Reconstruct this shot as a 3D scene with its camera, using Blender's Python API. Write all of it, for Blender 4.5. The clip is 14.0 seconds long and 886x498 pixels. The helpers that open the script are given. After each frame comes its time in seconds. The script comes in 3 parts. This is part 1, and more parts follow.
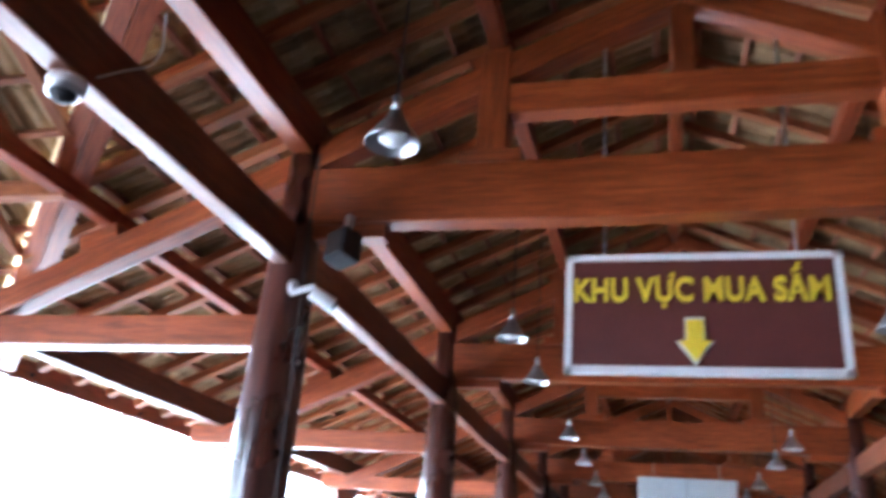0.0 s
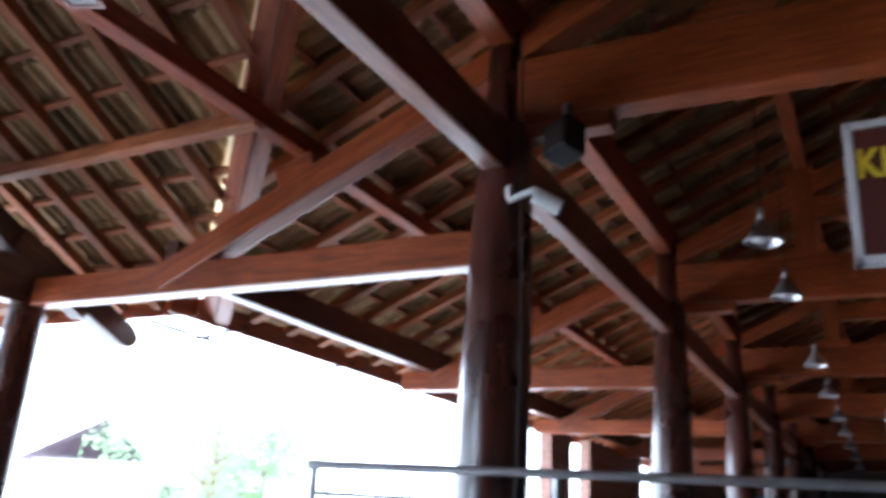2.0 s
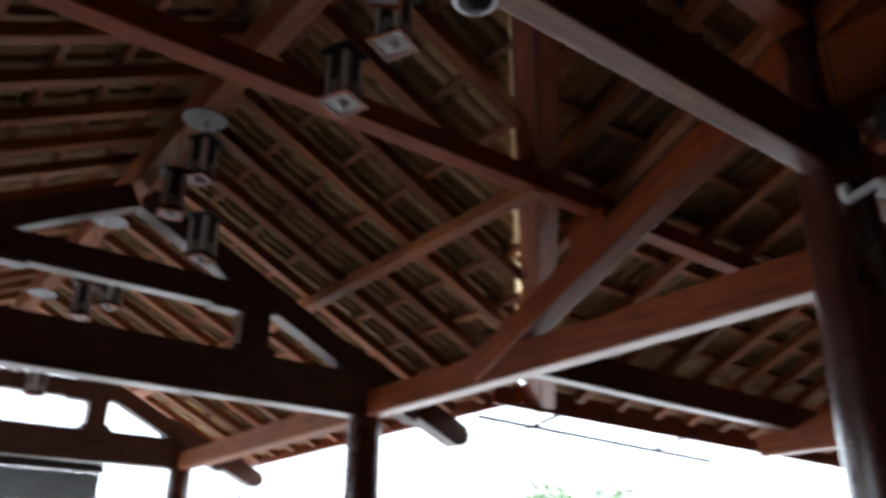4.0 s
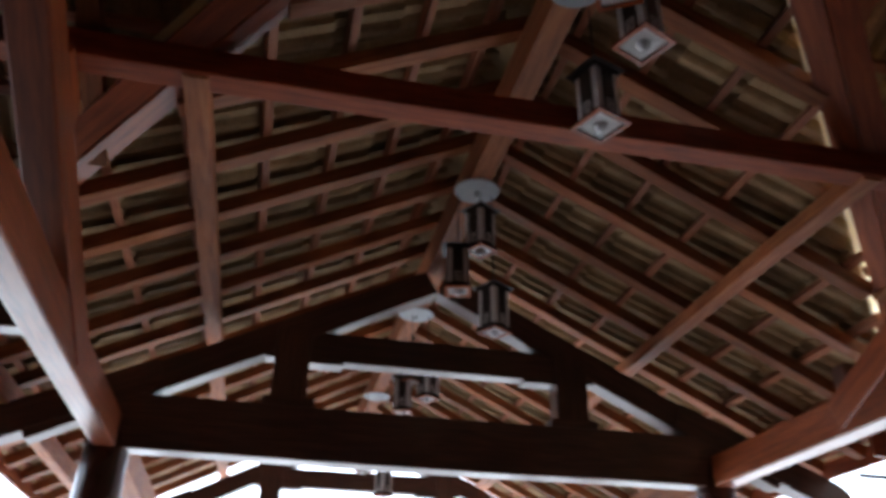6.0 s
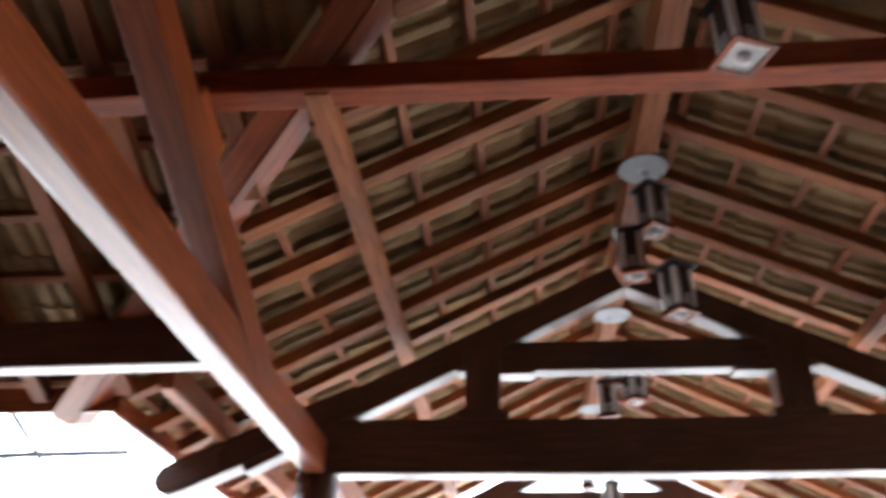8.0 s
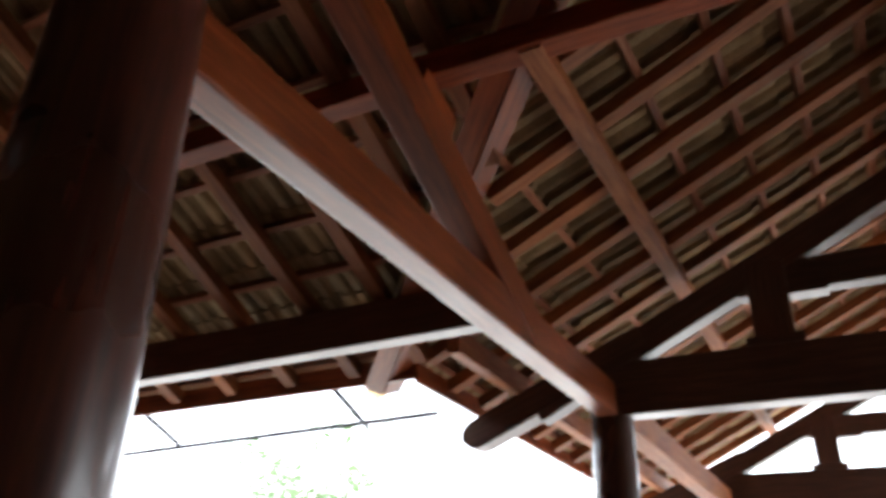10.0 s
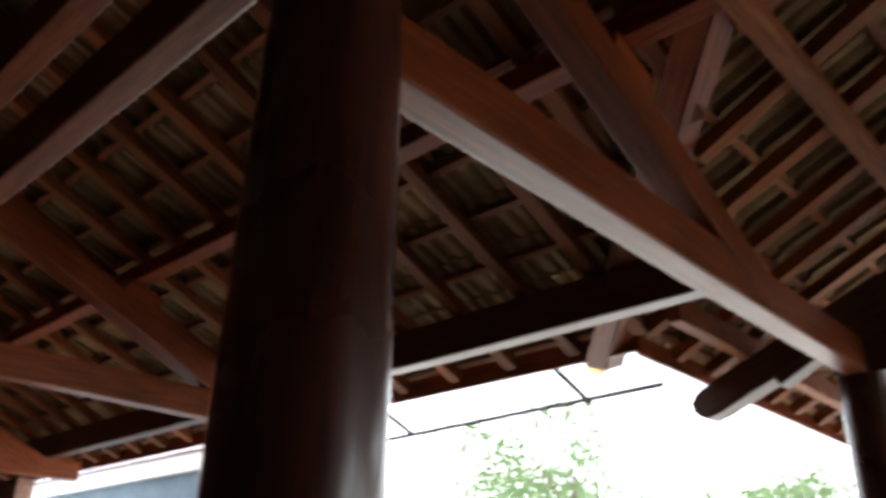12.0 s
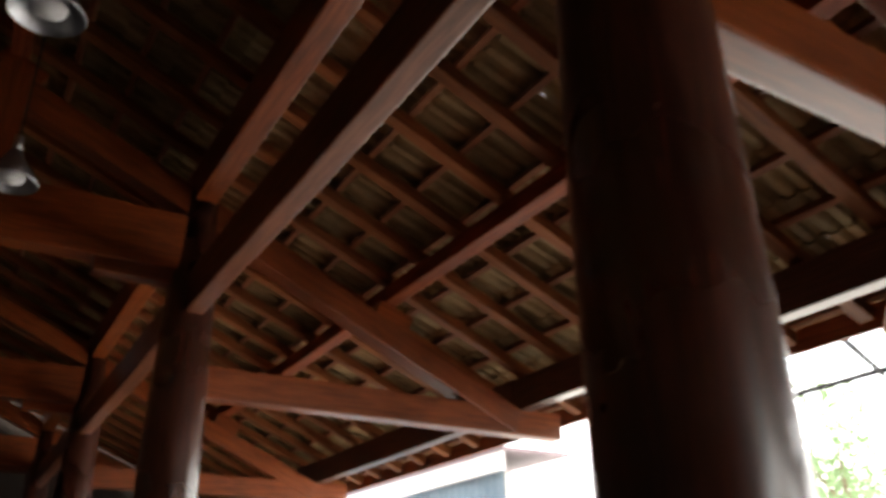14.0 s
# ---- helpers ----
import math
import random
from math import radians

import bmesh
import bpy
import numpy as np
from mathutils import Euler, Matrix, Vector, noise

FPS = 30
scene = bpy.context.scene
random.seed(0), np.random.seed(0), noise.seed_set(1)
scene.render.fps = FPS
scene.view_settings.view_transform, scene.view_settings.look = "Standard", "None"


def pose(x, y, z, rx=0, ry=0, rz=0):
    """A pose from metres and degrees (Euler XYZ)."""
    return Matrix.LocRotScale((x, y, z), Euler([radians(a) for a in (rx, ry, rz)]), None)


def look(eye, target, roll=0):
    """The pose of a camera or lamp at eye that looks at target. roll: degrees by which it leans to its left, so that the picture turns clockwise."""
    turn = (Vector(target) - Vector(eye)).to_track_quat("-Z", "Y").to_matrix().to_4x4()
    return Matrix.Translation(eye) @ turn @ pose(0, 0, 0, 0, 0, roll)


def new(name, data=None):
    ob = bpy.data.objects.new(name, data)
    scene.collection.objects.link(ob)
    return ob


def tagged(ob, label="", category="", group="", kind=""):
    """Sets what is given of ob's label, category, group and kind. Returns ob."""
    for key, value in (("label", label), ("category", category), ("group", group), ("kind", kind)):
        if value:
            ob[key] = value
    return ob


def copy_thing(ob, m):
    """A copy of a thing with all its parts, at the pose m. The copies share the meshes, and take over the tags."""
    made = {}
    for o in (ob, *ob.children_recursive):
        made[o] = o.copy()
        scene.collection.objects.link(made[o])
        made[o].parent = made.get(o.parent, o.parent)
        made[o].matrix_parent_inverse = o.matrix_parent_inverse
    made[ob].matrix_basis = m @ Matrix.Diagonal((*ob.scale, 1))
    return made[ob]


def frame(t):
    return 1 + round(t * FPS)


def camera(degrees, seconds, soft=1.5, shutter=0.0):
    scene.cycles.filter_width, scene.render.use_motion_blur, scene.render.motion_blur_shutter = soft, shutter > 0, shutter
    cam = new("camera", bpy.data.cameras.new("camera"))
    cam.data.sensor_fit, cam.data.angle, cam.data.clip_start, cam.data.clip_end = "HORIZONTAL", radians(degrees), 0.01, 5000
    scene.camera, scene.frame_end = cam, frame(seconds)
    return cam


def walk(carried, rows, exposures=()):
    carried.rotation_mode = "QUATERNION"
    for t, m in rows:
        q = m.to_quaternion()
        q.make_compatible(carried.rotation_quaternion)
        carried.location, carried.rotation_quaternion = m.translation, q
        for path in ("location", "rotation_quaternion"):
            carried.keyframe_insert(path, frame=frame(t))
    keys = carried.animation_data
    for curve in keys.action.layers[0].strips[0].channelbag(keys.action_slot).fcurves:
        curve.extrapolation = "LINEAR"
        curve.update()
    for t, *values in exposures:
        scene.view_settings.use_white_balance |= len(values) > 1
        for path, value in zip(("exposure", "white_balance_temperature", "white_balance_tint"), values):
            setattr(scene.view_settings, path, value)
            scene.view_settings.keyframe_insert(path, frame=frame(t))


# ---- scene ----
cam = camera(57.8, 14.0, soft=3.8, shutter=0.9)
PATH = [
    (0, (2.245, -0.374, 1.572), (1.736, 1.402, 2.336), 4.9),
    (0.5, (2.134, -0.213, 1.529), (1.502, 1.537, 2.262), 4.8),
    (1, (2.012, -0.068, 1.489), (1.287, 1.658, 2.194), 4.5),
    (1.5, (1.877, 0.086, 1.501), (1.058, 1.783, 2.17), 4.5),
    (2, (1.726, 0.244, 1.517), (0.804, 1.903, 2.147), 4.0),
    (2.5, (1.679, 0.33, 1.508), (0.612, 1.906, 2.123), 3.5),
    (3, (1.623, 0.46, 1.511), (0.406, 1.908, 2.159), 2.8),
    (3.5, (1.54, 0.541, 1.523), (0.196, 1.832, 2.251), 1.9),
    (4, (1.5, 0.578, 1.551), (0.042, 1.697, 2.339), 0.6),
    (4.2, (1.483, 0.6, 1.56), (-0.017, 1.645, 2.37), 0.1),
    (6.3, (1.118, 0.987, 1.599), (-0.6, 1.286, 2.578), 0.9),
    (6.5, (1.095, 1.024, 1.598), (-0.621, 1.283, 2.591), 0.8),
    (7, (1.038, 1.1, 1.571), (-0.673, 1.27, 2.593), 0.3),
    (7.5, (0.981, 1.169, 1.553), (-0.732, 1.208, 2.584), 0.2),
    (8.5, (0.971, 1.338, 1.506), (-0.725, 0.93, 2.485), 2.3),
    (9, (0.965, 1.393, 1.508), (-0.698, 0.801, 2.448), 2.4),
    (9.2, (0.959, 1.405, 1.51), (-0.689, 0.755, 2.438), 2.1),
    (11.5, (0.998, 1.392, 1.517), (-0.406, 0.236, 2.349), 1.7),
    (12, (0.996, 1.335, 1.534), (-0.327, 0.083, 2.361), 1.1),
    (12.5, (1.022, 1.254, 1.549), (-0.212, -0.082, 2.381), -0.1),
    (13, (1.053, 1.181, 1.568), (-0.087, -0.243, 2.387), 0.2),
    (13.5, (1.096, 1.129, 1.56), (0.064, -0.374, 2.381), -0.3),
    (14, (1.121, 0.999, 1.541), (0.176, -0.551, 2.382), -0.9),
]
EXPOSURES = [
    (0.0, 3.05, 4900, 8), (0.5, 2.9, 4900, 8), (1.0, 2.55, 4900, 8), (1.5, 2.0, 5100, 9), (2.0, 1.55, 5200, 9), (2.5, 1.1, 5400, 10), (3.0, 0.7, 5600, 10), (4.0, 0.0, 5900, 10), (6.5, 0.85, 5600, 10),
    (7.5, 1.5, 5700, 9), (8.5, 1.7, 6100, 10), (9.0, 1.45, 6200, 10), (11.5, 0.0, 6500, 10), (12.5, 0.0, 6700, 10), (13.5, 0.3, 7000, 10), (14.0, 0.7, 7100, 10),
]
walk(cam, [(r[0], look(*r[1:])) for r in PATH], EXPOSURES)

# ---- world and sun ----
world = bpy.data.worlds.new("sky")
scene.world = world
world.use_nodes = True
wn = world.node_tree.nodes
sky = wn.new("ShaderNodeTexSky")
sky.sky_type = "NISHITA"
sky.sun_disc = False
sky.sun_elevation, sky.sun_rotation = radians(58), radians(300)
sky.air_density, sky.dust_density = 1.0, 4.0
haze = wn.new("ShaderNodeMixRGB")
haze.inputs[0].default_value = 0.7
haze.inputs[2].default_value = (11.0, 11.3, 11.8, 1)
world.node_tree.links.new(sky.outputs[0], haze.inputs[1])
world.node_tree.links.new(haze.outputs[0], wn["Background"].inputs[0])
wn["Background"].inputs[1].default_value = 0.36
sun_data = bpy.data.lights.new("sun", "SUN")
sun_data.energy, sun_data.angle, sun_data.color = 5.0, radians(6), (1.0, 0.96, 0.9)
sun = new("sun", sun_data)
sun.matrix_world = look((-14, 10, 36), (0, 0, 0))


# ---- materials ----
def mat(name, rough=0.6, metal=0.0, spec=0.5):
    m = bpy.data.materials.new(name)
    m.use_nodes = True
    b = m.node_tree.nodes["Principled BSDF"]
    b.inputs["Roughness"].default_value = rough
    b.inputs["Metallic"].default_value = metal
    b.inputs["Specular IOR Level"].default_value = spec
    return m, m.node_tree.nodes, m.node_tree.links, b


def ramp(nodes, stops):
    r = nodes.new("ShaderNodeValToRGB")
    while len(r.color_ramp.elements) < len(stops):
        r.color_ramp.elements.new(0.5)
    for e, (p, c) in zip(r.color_ramp.elements, stops):
        e.position, e.color = p, (*c, 1)
    return r


def wood(name, dark, mid, light, rough=0.38, coat=0.25, grain=1.0, upright=False, spec=0.3, polish=0.3):
    """Varnished timber; the grain runs along the local x axis, knots and wear at a larger scale."""
    m, n, l, b = mat(name, rough, 0.0, spec)
    tc, mp = n.new("ShaderNodeTexCoord"), n.new("ShaderNodeMapping")
    info, addv = n.new("ShaderNodeObjectInfo"), n.new("ShaderNodeVectorMath")
    comb = n.new("ShaderNodeMath")
    comb.operation, comb.inputs[1].default_value = "MULTIPLY", 37.0
    l.new(info.outputs["Random"], comb.inputs[0])
    l.new(tc.outputs["Object"], addv.inputs[0])
    l.new(comb.outputs[0], addv.inputs[1])
    mp.inputs["Scale"].default_value = (16 * grain, 16 * grain, 1.3 * grain) if upright else (1.3 * grain, 16 * grain, 16 * grain)
    l.new(addv.outputs[0], mp.inputs[0])
    g = n.new("ShaderNodeTexNoise")
    g.inputs["Scale"].default_value, g.inputs["Detail"].default_value, g.inputs["Roughness"].default_value = 2.2, 8, 0.65
    g.inputs["Distortion"].default_value = 0.6
    l.new(mp.outputs[0], g.inputs["Vector"])
    c = ramp(n, [(0.28, dark), (0.5, mid), (0.75, light)])
    l.new(g.outputs[0], c.inputs[0])
    big = n.new("ShaderNodeTexNoise")
    big.inputs["Scale"].default_value, big.inputs["Detail"].default_value = 1.7, 4
    l.new(addv.outputs[0], big.inputs["Vector"])
    tone = n.new("ShaderNodeMapRange")
    tone.inputs[1].default_value, tone.inputs[2].default_value = 0.3, 0.7
    tone.inputs[3].default_value, tone.inputs[4].default_value = 0.72, 1.22
    l.new(big.outputs[0], tone.inputs[0])
    each = n.new("ShaderNodeMapRange")
    each.inputs[3].default_value, each.inputs[4].default_value = 0.75, 1.25
    l.new(info.outputs["Random"], each.inputs[0])
    mul = n.new("ShaderNodeMath")
    mul.operation = "MULTIPLY"
    l.new(tone.outputs[0], mul.inputs[0])
    l.new(each.outputs[0], mul.inputs[1])
    hsv = n.new("ShaderNodeHueSaturation")
    l.new(c.outputs[0], hsv.inputs["Color"])
    l.new(mul.outputs[0], hsv.inputs["Value"])
    l.new(hsv.outputs[0], b.inputs["Base Color"])
    rr = n.new("ShaderNodeMapRange")
    rr.inputs[3].default_value, rr.inputs[4].default_value = rough - 0.1, rough + 0.2
    l.new(big.outputs[0], rr.inputs[0])
    l.new(rr.outputs[0], b.inputs["Roughness"])
    b.inputs["Coat Weight"].default_value, b.inputs["Coat Roughness"].default_value = coat, polish
    bump = n.new("ShaderNodeBump")
    bump.inputs["Strength"].default_value, bump.inputs["Distance"].default_value = 0.14, 0.004
    l.new(g.outputs[0], bump.inputs["Height"])
    l.new(bump.outputs[0], b.inputs["Normal"])
    return m


def mottled(name, a, b_, scale=6.0, rough=0.7, metal=0.0, bump=0.1, object_random=0.0, island=0.0, spec=0.4):
    """A surface with stains at two scales."""
    m, n, l, b = mat(name, rough, metal, spec)
    tc = n.new("ShaderNodeTexCoord")
    big, fine = n.new("ShaderNodeTexNoise"), n.new("ShaderNodeTexNoise")
    big.inputs["Scale"].default_value, big.inputs["Detail"].default_value = scale, 6
    fine.inputs["Scale"].default_value, fine.inputs["Detail"].default_value = scale * 14, 3
    src = tc.outputs["Object"]
    if object_random:
        info, addv, k = n.new("ShaderNodeObjectInfo"), n.new("ShaderNodeVectorMath"), n.new("ShaderNodeMath")
        k.operation, k.inputs[1].default_value = "MULTIPLY", 53.0
        l.new(info.outputs["Random"], k.inputs[0])
        l.new(src, addv.inputs[0])
        l.new(k.outputs[0], addv.inputs[1])
        src = addv.outputs[0]
    for t in (big, fine):
        l.new(src, t.inputs["Vector"])
    mix = n.new("ShaderNodeMath")
    mix.operation, mix.inputs[1].default_value = "MULTIPLY_ADD", 0.35
    l.new(fine.outputs[0], mix.inputs[0])
    half = n.new("ShaderNodeMath")
    half.operation, half.inputs[1].default_value = "MULTIPLY", 0.65
    l.new(big.outputs[0], half.inputs[0])
    l.new(half.outputs[0], mix.inputs[2])
    c = ramp(n, [(0.32, a), (0.68, b_)])
    l.new(mix.outputs[0], c.inputs[0])
    last = c.outputs[0]
    if object_random or island:
        hsv, mr = n.new("ShaderNodeHueSaturation"), n.new("ShaderNodeMapRange")
        if object_random:
            l.new(n.new("ShaderNodeObjectInfo").outputs["Random"], mr.inputs[0])
        else:
            l.new(n.new("ShaderNodeNewGeometry").outputs["Random Per Island"], mr.inputs[0])
        s = max(object_random, island)
        mr.inputs[3].default_value, mr.inputs[4].default_value = 1 - s, 1 + s
        l.new(mr.outputs[0], hsv.inputs["Value"])
        l.new(last, hsv.inputs["Color"])
        last = hsv.outputs[0]
    l.new(last, b.inputs["Base Color"])
    if bump:
        bp = n.new("ShaderNodeBump")
        bp.inputs["Strength"].default_value, bp.inputs["Distance"].default_value = bump, 0.01
        l.new(mix.outputs[0], bp.inputs["Height"])
        l.new(bp.outputs[0], b.inputs["Normal"])
    return m


WOOD = wood("varnished_timber", (0.11, 0.02, 0.004), (0.24, 0.05, 0.009), (0.38, 0.095, 0.02), 0.36, 0.3, spec=0.42, polish=0.22)
PLATE = wood("plate_timber", (0.07, 0.018, 0.006), (0.17, 0.05, 0.02), (0.29, 0.1, 0.045), 0.38, 0.15, spec=0.42)
# darker copy of the varnished timber; the shade of unlit faces is in its colour
DARKWOOD = wood("shade_toned_timber", (0.03, 0.013, 0.009), (0.08, 0.034, 0.022), (0.15, 0.065, 0.042), 0.34, 0.3, spec=0.5)
COLUMN = wood("varnished_column", (0.016, 0.005, 0.004), (0.05, 0.013, 0.008), (0.09, 0.022, 0.012), 0.24, 0.8, upright=True, spec=0.5, polish=0.13)
PURLIN = wood("matt_purlin_timber", (0.1, 0.018, 0.004), (0.22, 0.043, 0.01), (0.33, 0.08, 0.02), 0.6, 0.0, spec=0.25)
AWNING = mottled("dark_grey_paint", (0.03, 0.03, 0.032), (0.05, 0.05, 0.052), 8, 0.85, 0, 0.02, spec=0.05)
RAFTER = wood("rafter_timber", (0.13, 0.036, 0.01), (0.27, 0.088, 0.028), (0.38, 0.15, 0.055), 0.55, 0.0, spec=0.25)
BATTEN = wood("batten_timber", (0.13, 0.042, 0.02), (0.28, 0.105, 0.05), (0.4, 0.19, 0.1), 0.6, 0.0)
TILE = mottled("clay_tile", (0.2, 0.125, 0.056), (0.43, 0.292, 0.148), 5.0, 0.85, bump=0.25, object_random=0.22)
TILE_FAR = mottled("clay_tile_joined", (0.2, 0.125, 0.056), (0.43, 0.292, 0.148), 5.0, 0.85, bump=0.25, island=0.22)
STEEL = mottled("galvanised_steel", (0.35, 0.36, 0.38), (0.55, 0.56, 0.58), 8, 0.38, 0.85, 0.03)
DARK = mottled("dark_metal", (0.02, 0.017, 0.016), (0.05, 0.035, 0.03), 9, 0.45, 0.3, 0.05)
WHITE = mottled("white_plastic", (0.66, 0.67, 0.68), (0.8, 0.8, 0.8), 6, 0.4, 0, 0.02)
BLACK = mottled("black_plastic", (0.008, 0.008, 0.009), (0.018, 0.018, 0.02), 10, 0.6, 0, 0.04)
# very dark so the unseen hall floor sends little light up to the roof
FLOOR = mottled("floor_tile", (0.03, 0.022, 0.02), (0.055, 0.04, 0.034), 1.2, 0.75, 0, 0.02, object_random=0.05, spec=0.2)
GROUND = mottled("concrete_yard", (0.56, 0.55, 0.53), (0.72, 0.71, 0.68), 0.4, 0.85, 0, 0.1)
# dark brown to hold back uplight from the unseen ground below the roofs
PAVING = mottled("light_damping_paving", (0.09, 0.075, 0.065), (0.17, 0.14, 0.12), 0.9, 0.7, 0, 0.1)
# low albedo, so the added closing walls throw little light back
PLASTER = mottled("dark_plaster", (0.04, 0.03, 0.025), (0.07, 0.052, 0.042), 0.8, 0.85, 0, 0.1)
SIGNRED = mottled("maroon_sign_face", (0.085, 0.022, 0.018), (0.115, 0.03, 0.024), 3, 0.5, 0, 0.02)
YELLOW = mottled("yellow_letter", (0.75, 0.56, 0.02), (0.85, 0.66, 0.04), 8, 0.5, 0, 0.02)
WALLPALE = mottled("pale_render", (0.42, 0.4, 0.38), (0.56, 0.54, 0.5), 0.8, 0.85, 0, 0.1)
GREY = mottled("grey_paint", (0.24, 0.25, 0.26), (0.34, 0.35, 0.36), 7, 0.5, 0, 0.05)
BLUEDARK = mottled("dark_blind", (0.02, 0.026, 0.035), (0.04, 0.048, 0.06), 5, 0.6, 0, 0.05)
LANTERNRED = mottled("red_silk", (0.5, 0.02, 0.015), (0.7, 0.04, 0.03), 6, 0.6, 0, 0.05)
LEAF = mottled("leaf", (0.06, 0.1, 0.03), (0.11, 0.19, 0.06), 3, 0.5, 0, 0.0, island=0.35)
leaf_n, leaf_l = LEAF.node_tree.nodes, LEAF.node_tree.links
leaf_t, leaf_m = leaf_n.new("ShaderNodeBsdfTranslucent"), leaf_n.new("ShaderNodeMixShader")
leaf_t.inputs[0].default_value = (0.3, 0.42, 0.24, 1)
leaf_l.new(leaf_n["Principled BSDF"].outputs[0], leaf_m.inputs[1])
leaf_l.new(leaf_t.outputs[0], leaf_m.inputs[2])
leaf_l.new(leaf_m.outputs[0], leaf_n["Material Output"].inputs[0])
BARK = mottled("bark", (0.09, 0.06, 0.04), (0.2, 0.15, 0.1), 9, 0.9, 0, 0.5)
ROOFRED = mottled("weathered_roof_sheet", (0.14, 0.105, 0.12), (0.22, 0.17, 0.19), 2, 0.6, 0, 0.1)
BLUESHEET = mottled("blue_roof_sheet", (0.2, 0.32, 0.42), (0.34, 0.46, 0.55), 1.5, 0.45, 0.2, 0.1)
BOARD = mottled("white_board", (0.5, 0.53, 0.55), (0.62, 0.65, 0.66), 2, 0.4, 0, 0.02)


def gutter_sheet():
    m, n, l, b = mat("yellowed_plastic_sheet", 0.4)
    b.inputs["Base Color"].default_value = (0.84, 0.74, 0.5, 1)
    tr, mx = n.new("ShaderNodeBsdfTranslucent"), n.new("ShaderNodeMixShader")
    nz, c = n.new("ShaderNodeTexNoise"), ramp(n, [(0.3, (0.82, 0.64, 0.32)), (0.7, (0.92, 0.82, 0.58))])
    nz.inputs["Scale"].default_value = 5
    l.new(nz.outputs[0], c.inputs[0])
    l.new(c.outputs[0], tr.inputs[0])
    mx.inputs[0].default_value = 0.6
    l.new(b.outputs[0], mx.inputs[1])
    l.new(tr.outputs[0], mx.inputs[2])
    l.new(mx.outputs[0], n["Material Output"].inputs[0])
    return m


GUTTER = gutter_sheet()


def brick():
    m, n, l, b = mat("pink_brick", 0.85)
    tc, mp, br = n.new("ShaderNodeTexCoord"), n.new("ShaderNodeMapping"), n.new("ShaderNodeTexBrick")
    mp.inputs["Rotation"].default_value = (radians(90), 0, radians(90))
    br.inputs["Color1"].default_value, br.inputs["Color2"].default_value, br.inputs["Mortar"].default_value = (0.4, 0.2, 0.14, 1), (0.3, 0.14, 0.1, 1), (0.42, 0.38, 0.33, 1)
    br.inputs["Scale"].default_value, br.inputs["Mortar Size"].default_value, br.inputs["Brick Width"].default_value, br.inputs["Row Height"].default_value = 1.0, 0.006, 0.22, 0.07
    l.new(tc.outputs["Object"], mp.inputs[0])
    l.new(mp.outputs[0], br.inputs["Vector"])
    l.new(br.outputs[0], b.inputs["Base Color"])
    return m


BRICK = brick()


def glass():
    m, n, l, b = mat("frosted_glass", 0.35)
    b.inputs["Base Color"].default_value = (0.86, 0.85, 0.83, 1)
    tr, mx = n.new("ShaderNodeBsdfTranslucent"), n.new("ShaderNodeMixShader")
    tr.inputs[0].default_value = (0.8, 0.8, 0.8, 1)
    mx.inputs[0].default_value = 0.5
    l.new(b.outputs[0], mx.inputs[1])
    l.new(tr.outputs[0], mx.inputs[2])
    l.new(mx.outputs[0], n["Material Output"].inputs[0])
    return m


FROST = glass()


# ---- building helpers ----
def finish(name, bm, material, parent=None, m=None, label="", smooth=False):
    me = bpy.data.meshes.new(name)
    bm.normal_update()
    bm.to_mesh(me)
    bm.free()
    me.materials.append(material)
    if smooth:
        me.polygons.foreach_set("use_smooth", [True] * len(me.polygons))
    ob = new(name, me)
    if m is not None:
        ob.matrix_basis = m
    if parent is not None:
        ob.parent = parent
    if label:
        tagged(ob, label)
    return ob


def part(name, bm, material, parent, label="", m=None, smooth=False):
    return finish(name, bm, material, parent, m, label, smooth)


def thing(name, label, category, group="", kind="", at=(0, 0, 0)):
    ob = new(name)
    ob.location = at
    ob.empty_display_size = 0.1
    return tagged(ob, label, category, group, kind)


def box(sx, sy, sz, c=(0, 0, 0), bevel=0.0, bm=None):
    own = bm is None
    bm = bm or bmesh.new()
    r = bmesh.ops.create_cube(bm, size=1.0, matrix=Matrix.Translation(c) @ Matrix.Diagonal((sx, sy, sz, 1)))
    if bevel:
        edges = {e for v in r["verts"] for e in v.link_edges}
        bmesh.ops.bevel(bm, geom=list(edges), offset=bevel, segments=2, affect="EDGES", profile=0.6)
    return bm


def tube(r, length, seg=10, m=Matrix.Identity(4), r2=None, bm=None):
    bm = bm or bmesh.new()
    bmesh.ops.create_cone(bm, cap_ends=True, segments=seg, radius1=r, radius2=r if r2 is None else r2, depth=length, matrix=m)
    return bm


def lathe(profile, seg=24, bm=None, at=(0, 0, 0)):
    """A solid of revolution about z from (radius, z) pairs."""
    bm = bm or bmesh.new()
    rings = []
    for r, z in profile:
        rings.append([bm.verts.new((at[0] + r * math.cos(2 * math.pi * k / seg), at[1] + r * math.sin(2 * math.pi * k / seg), at[2] + z)) for k in range(seg)])
    for a, b in zip(rings, rings[1:]):
        for k in range(seg):
            bm.faces.new((a[k], a[(k + 1) % seg], b[(k + 1) % seg], b[k]))
    return bm


def along(p0, p1, up=(0, 0, 1)):
    """The pose whose x axis runs from p0 to p1, with z towards up; and the length."""
    p0, p1 = Vector(p0), Vector(p1)
    x = (p1 - p0).normalized()
    y = Vector(up).cross(x).normalized()
    z = x.cross(y)
    return Matrix.Translation(p0) @ Matrix((x, y, z)).transposed().to_4x4(), (p1 - p0).length


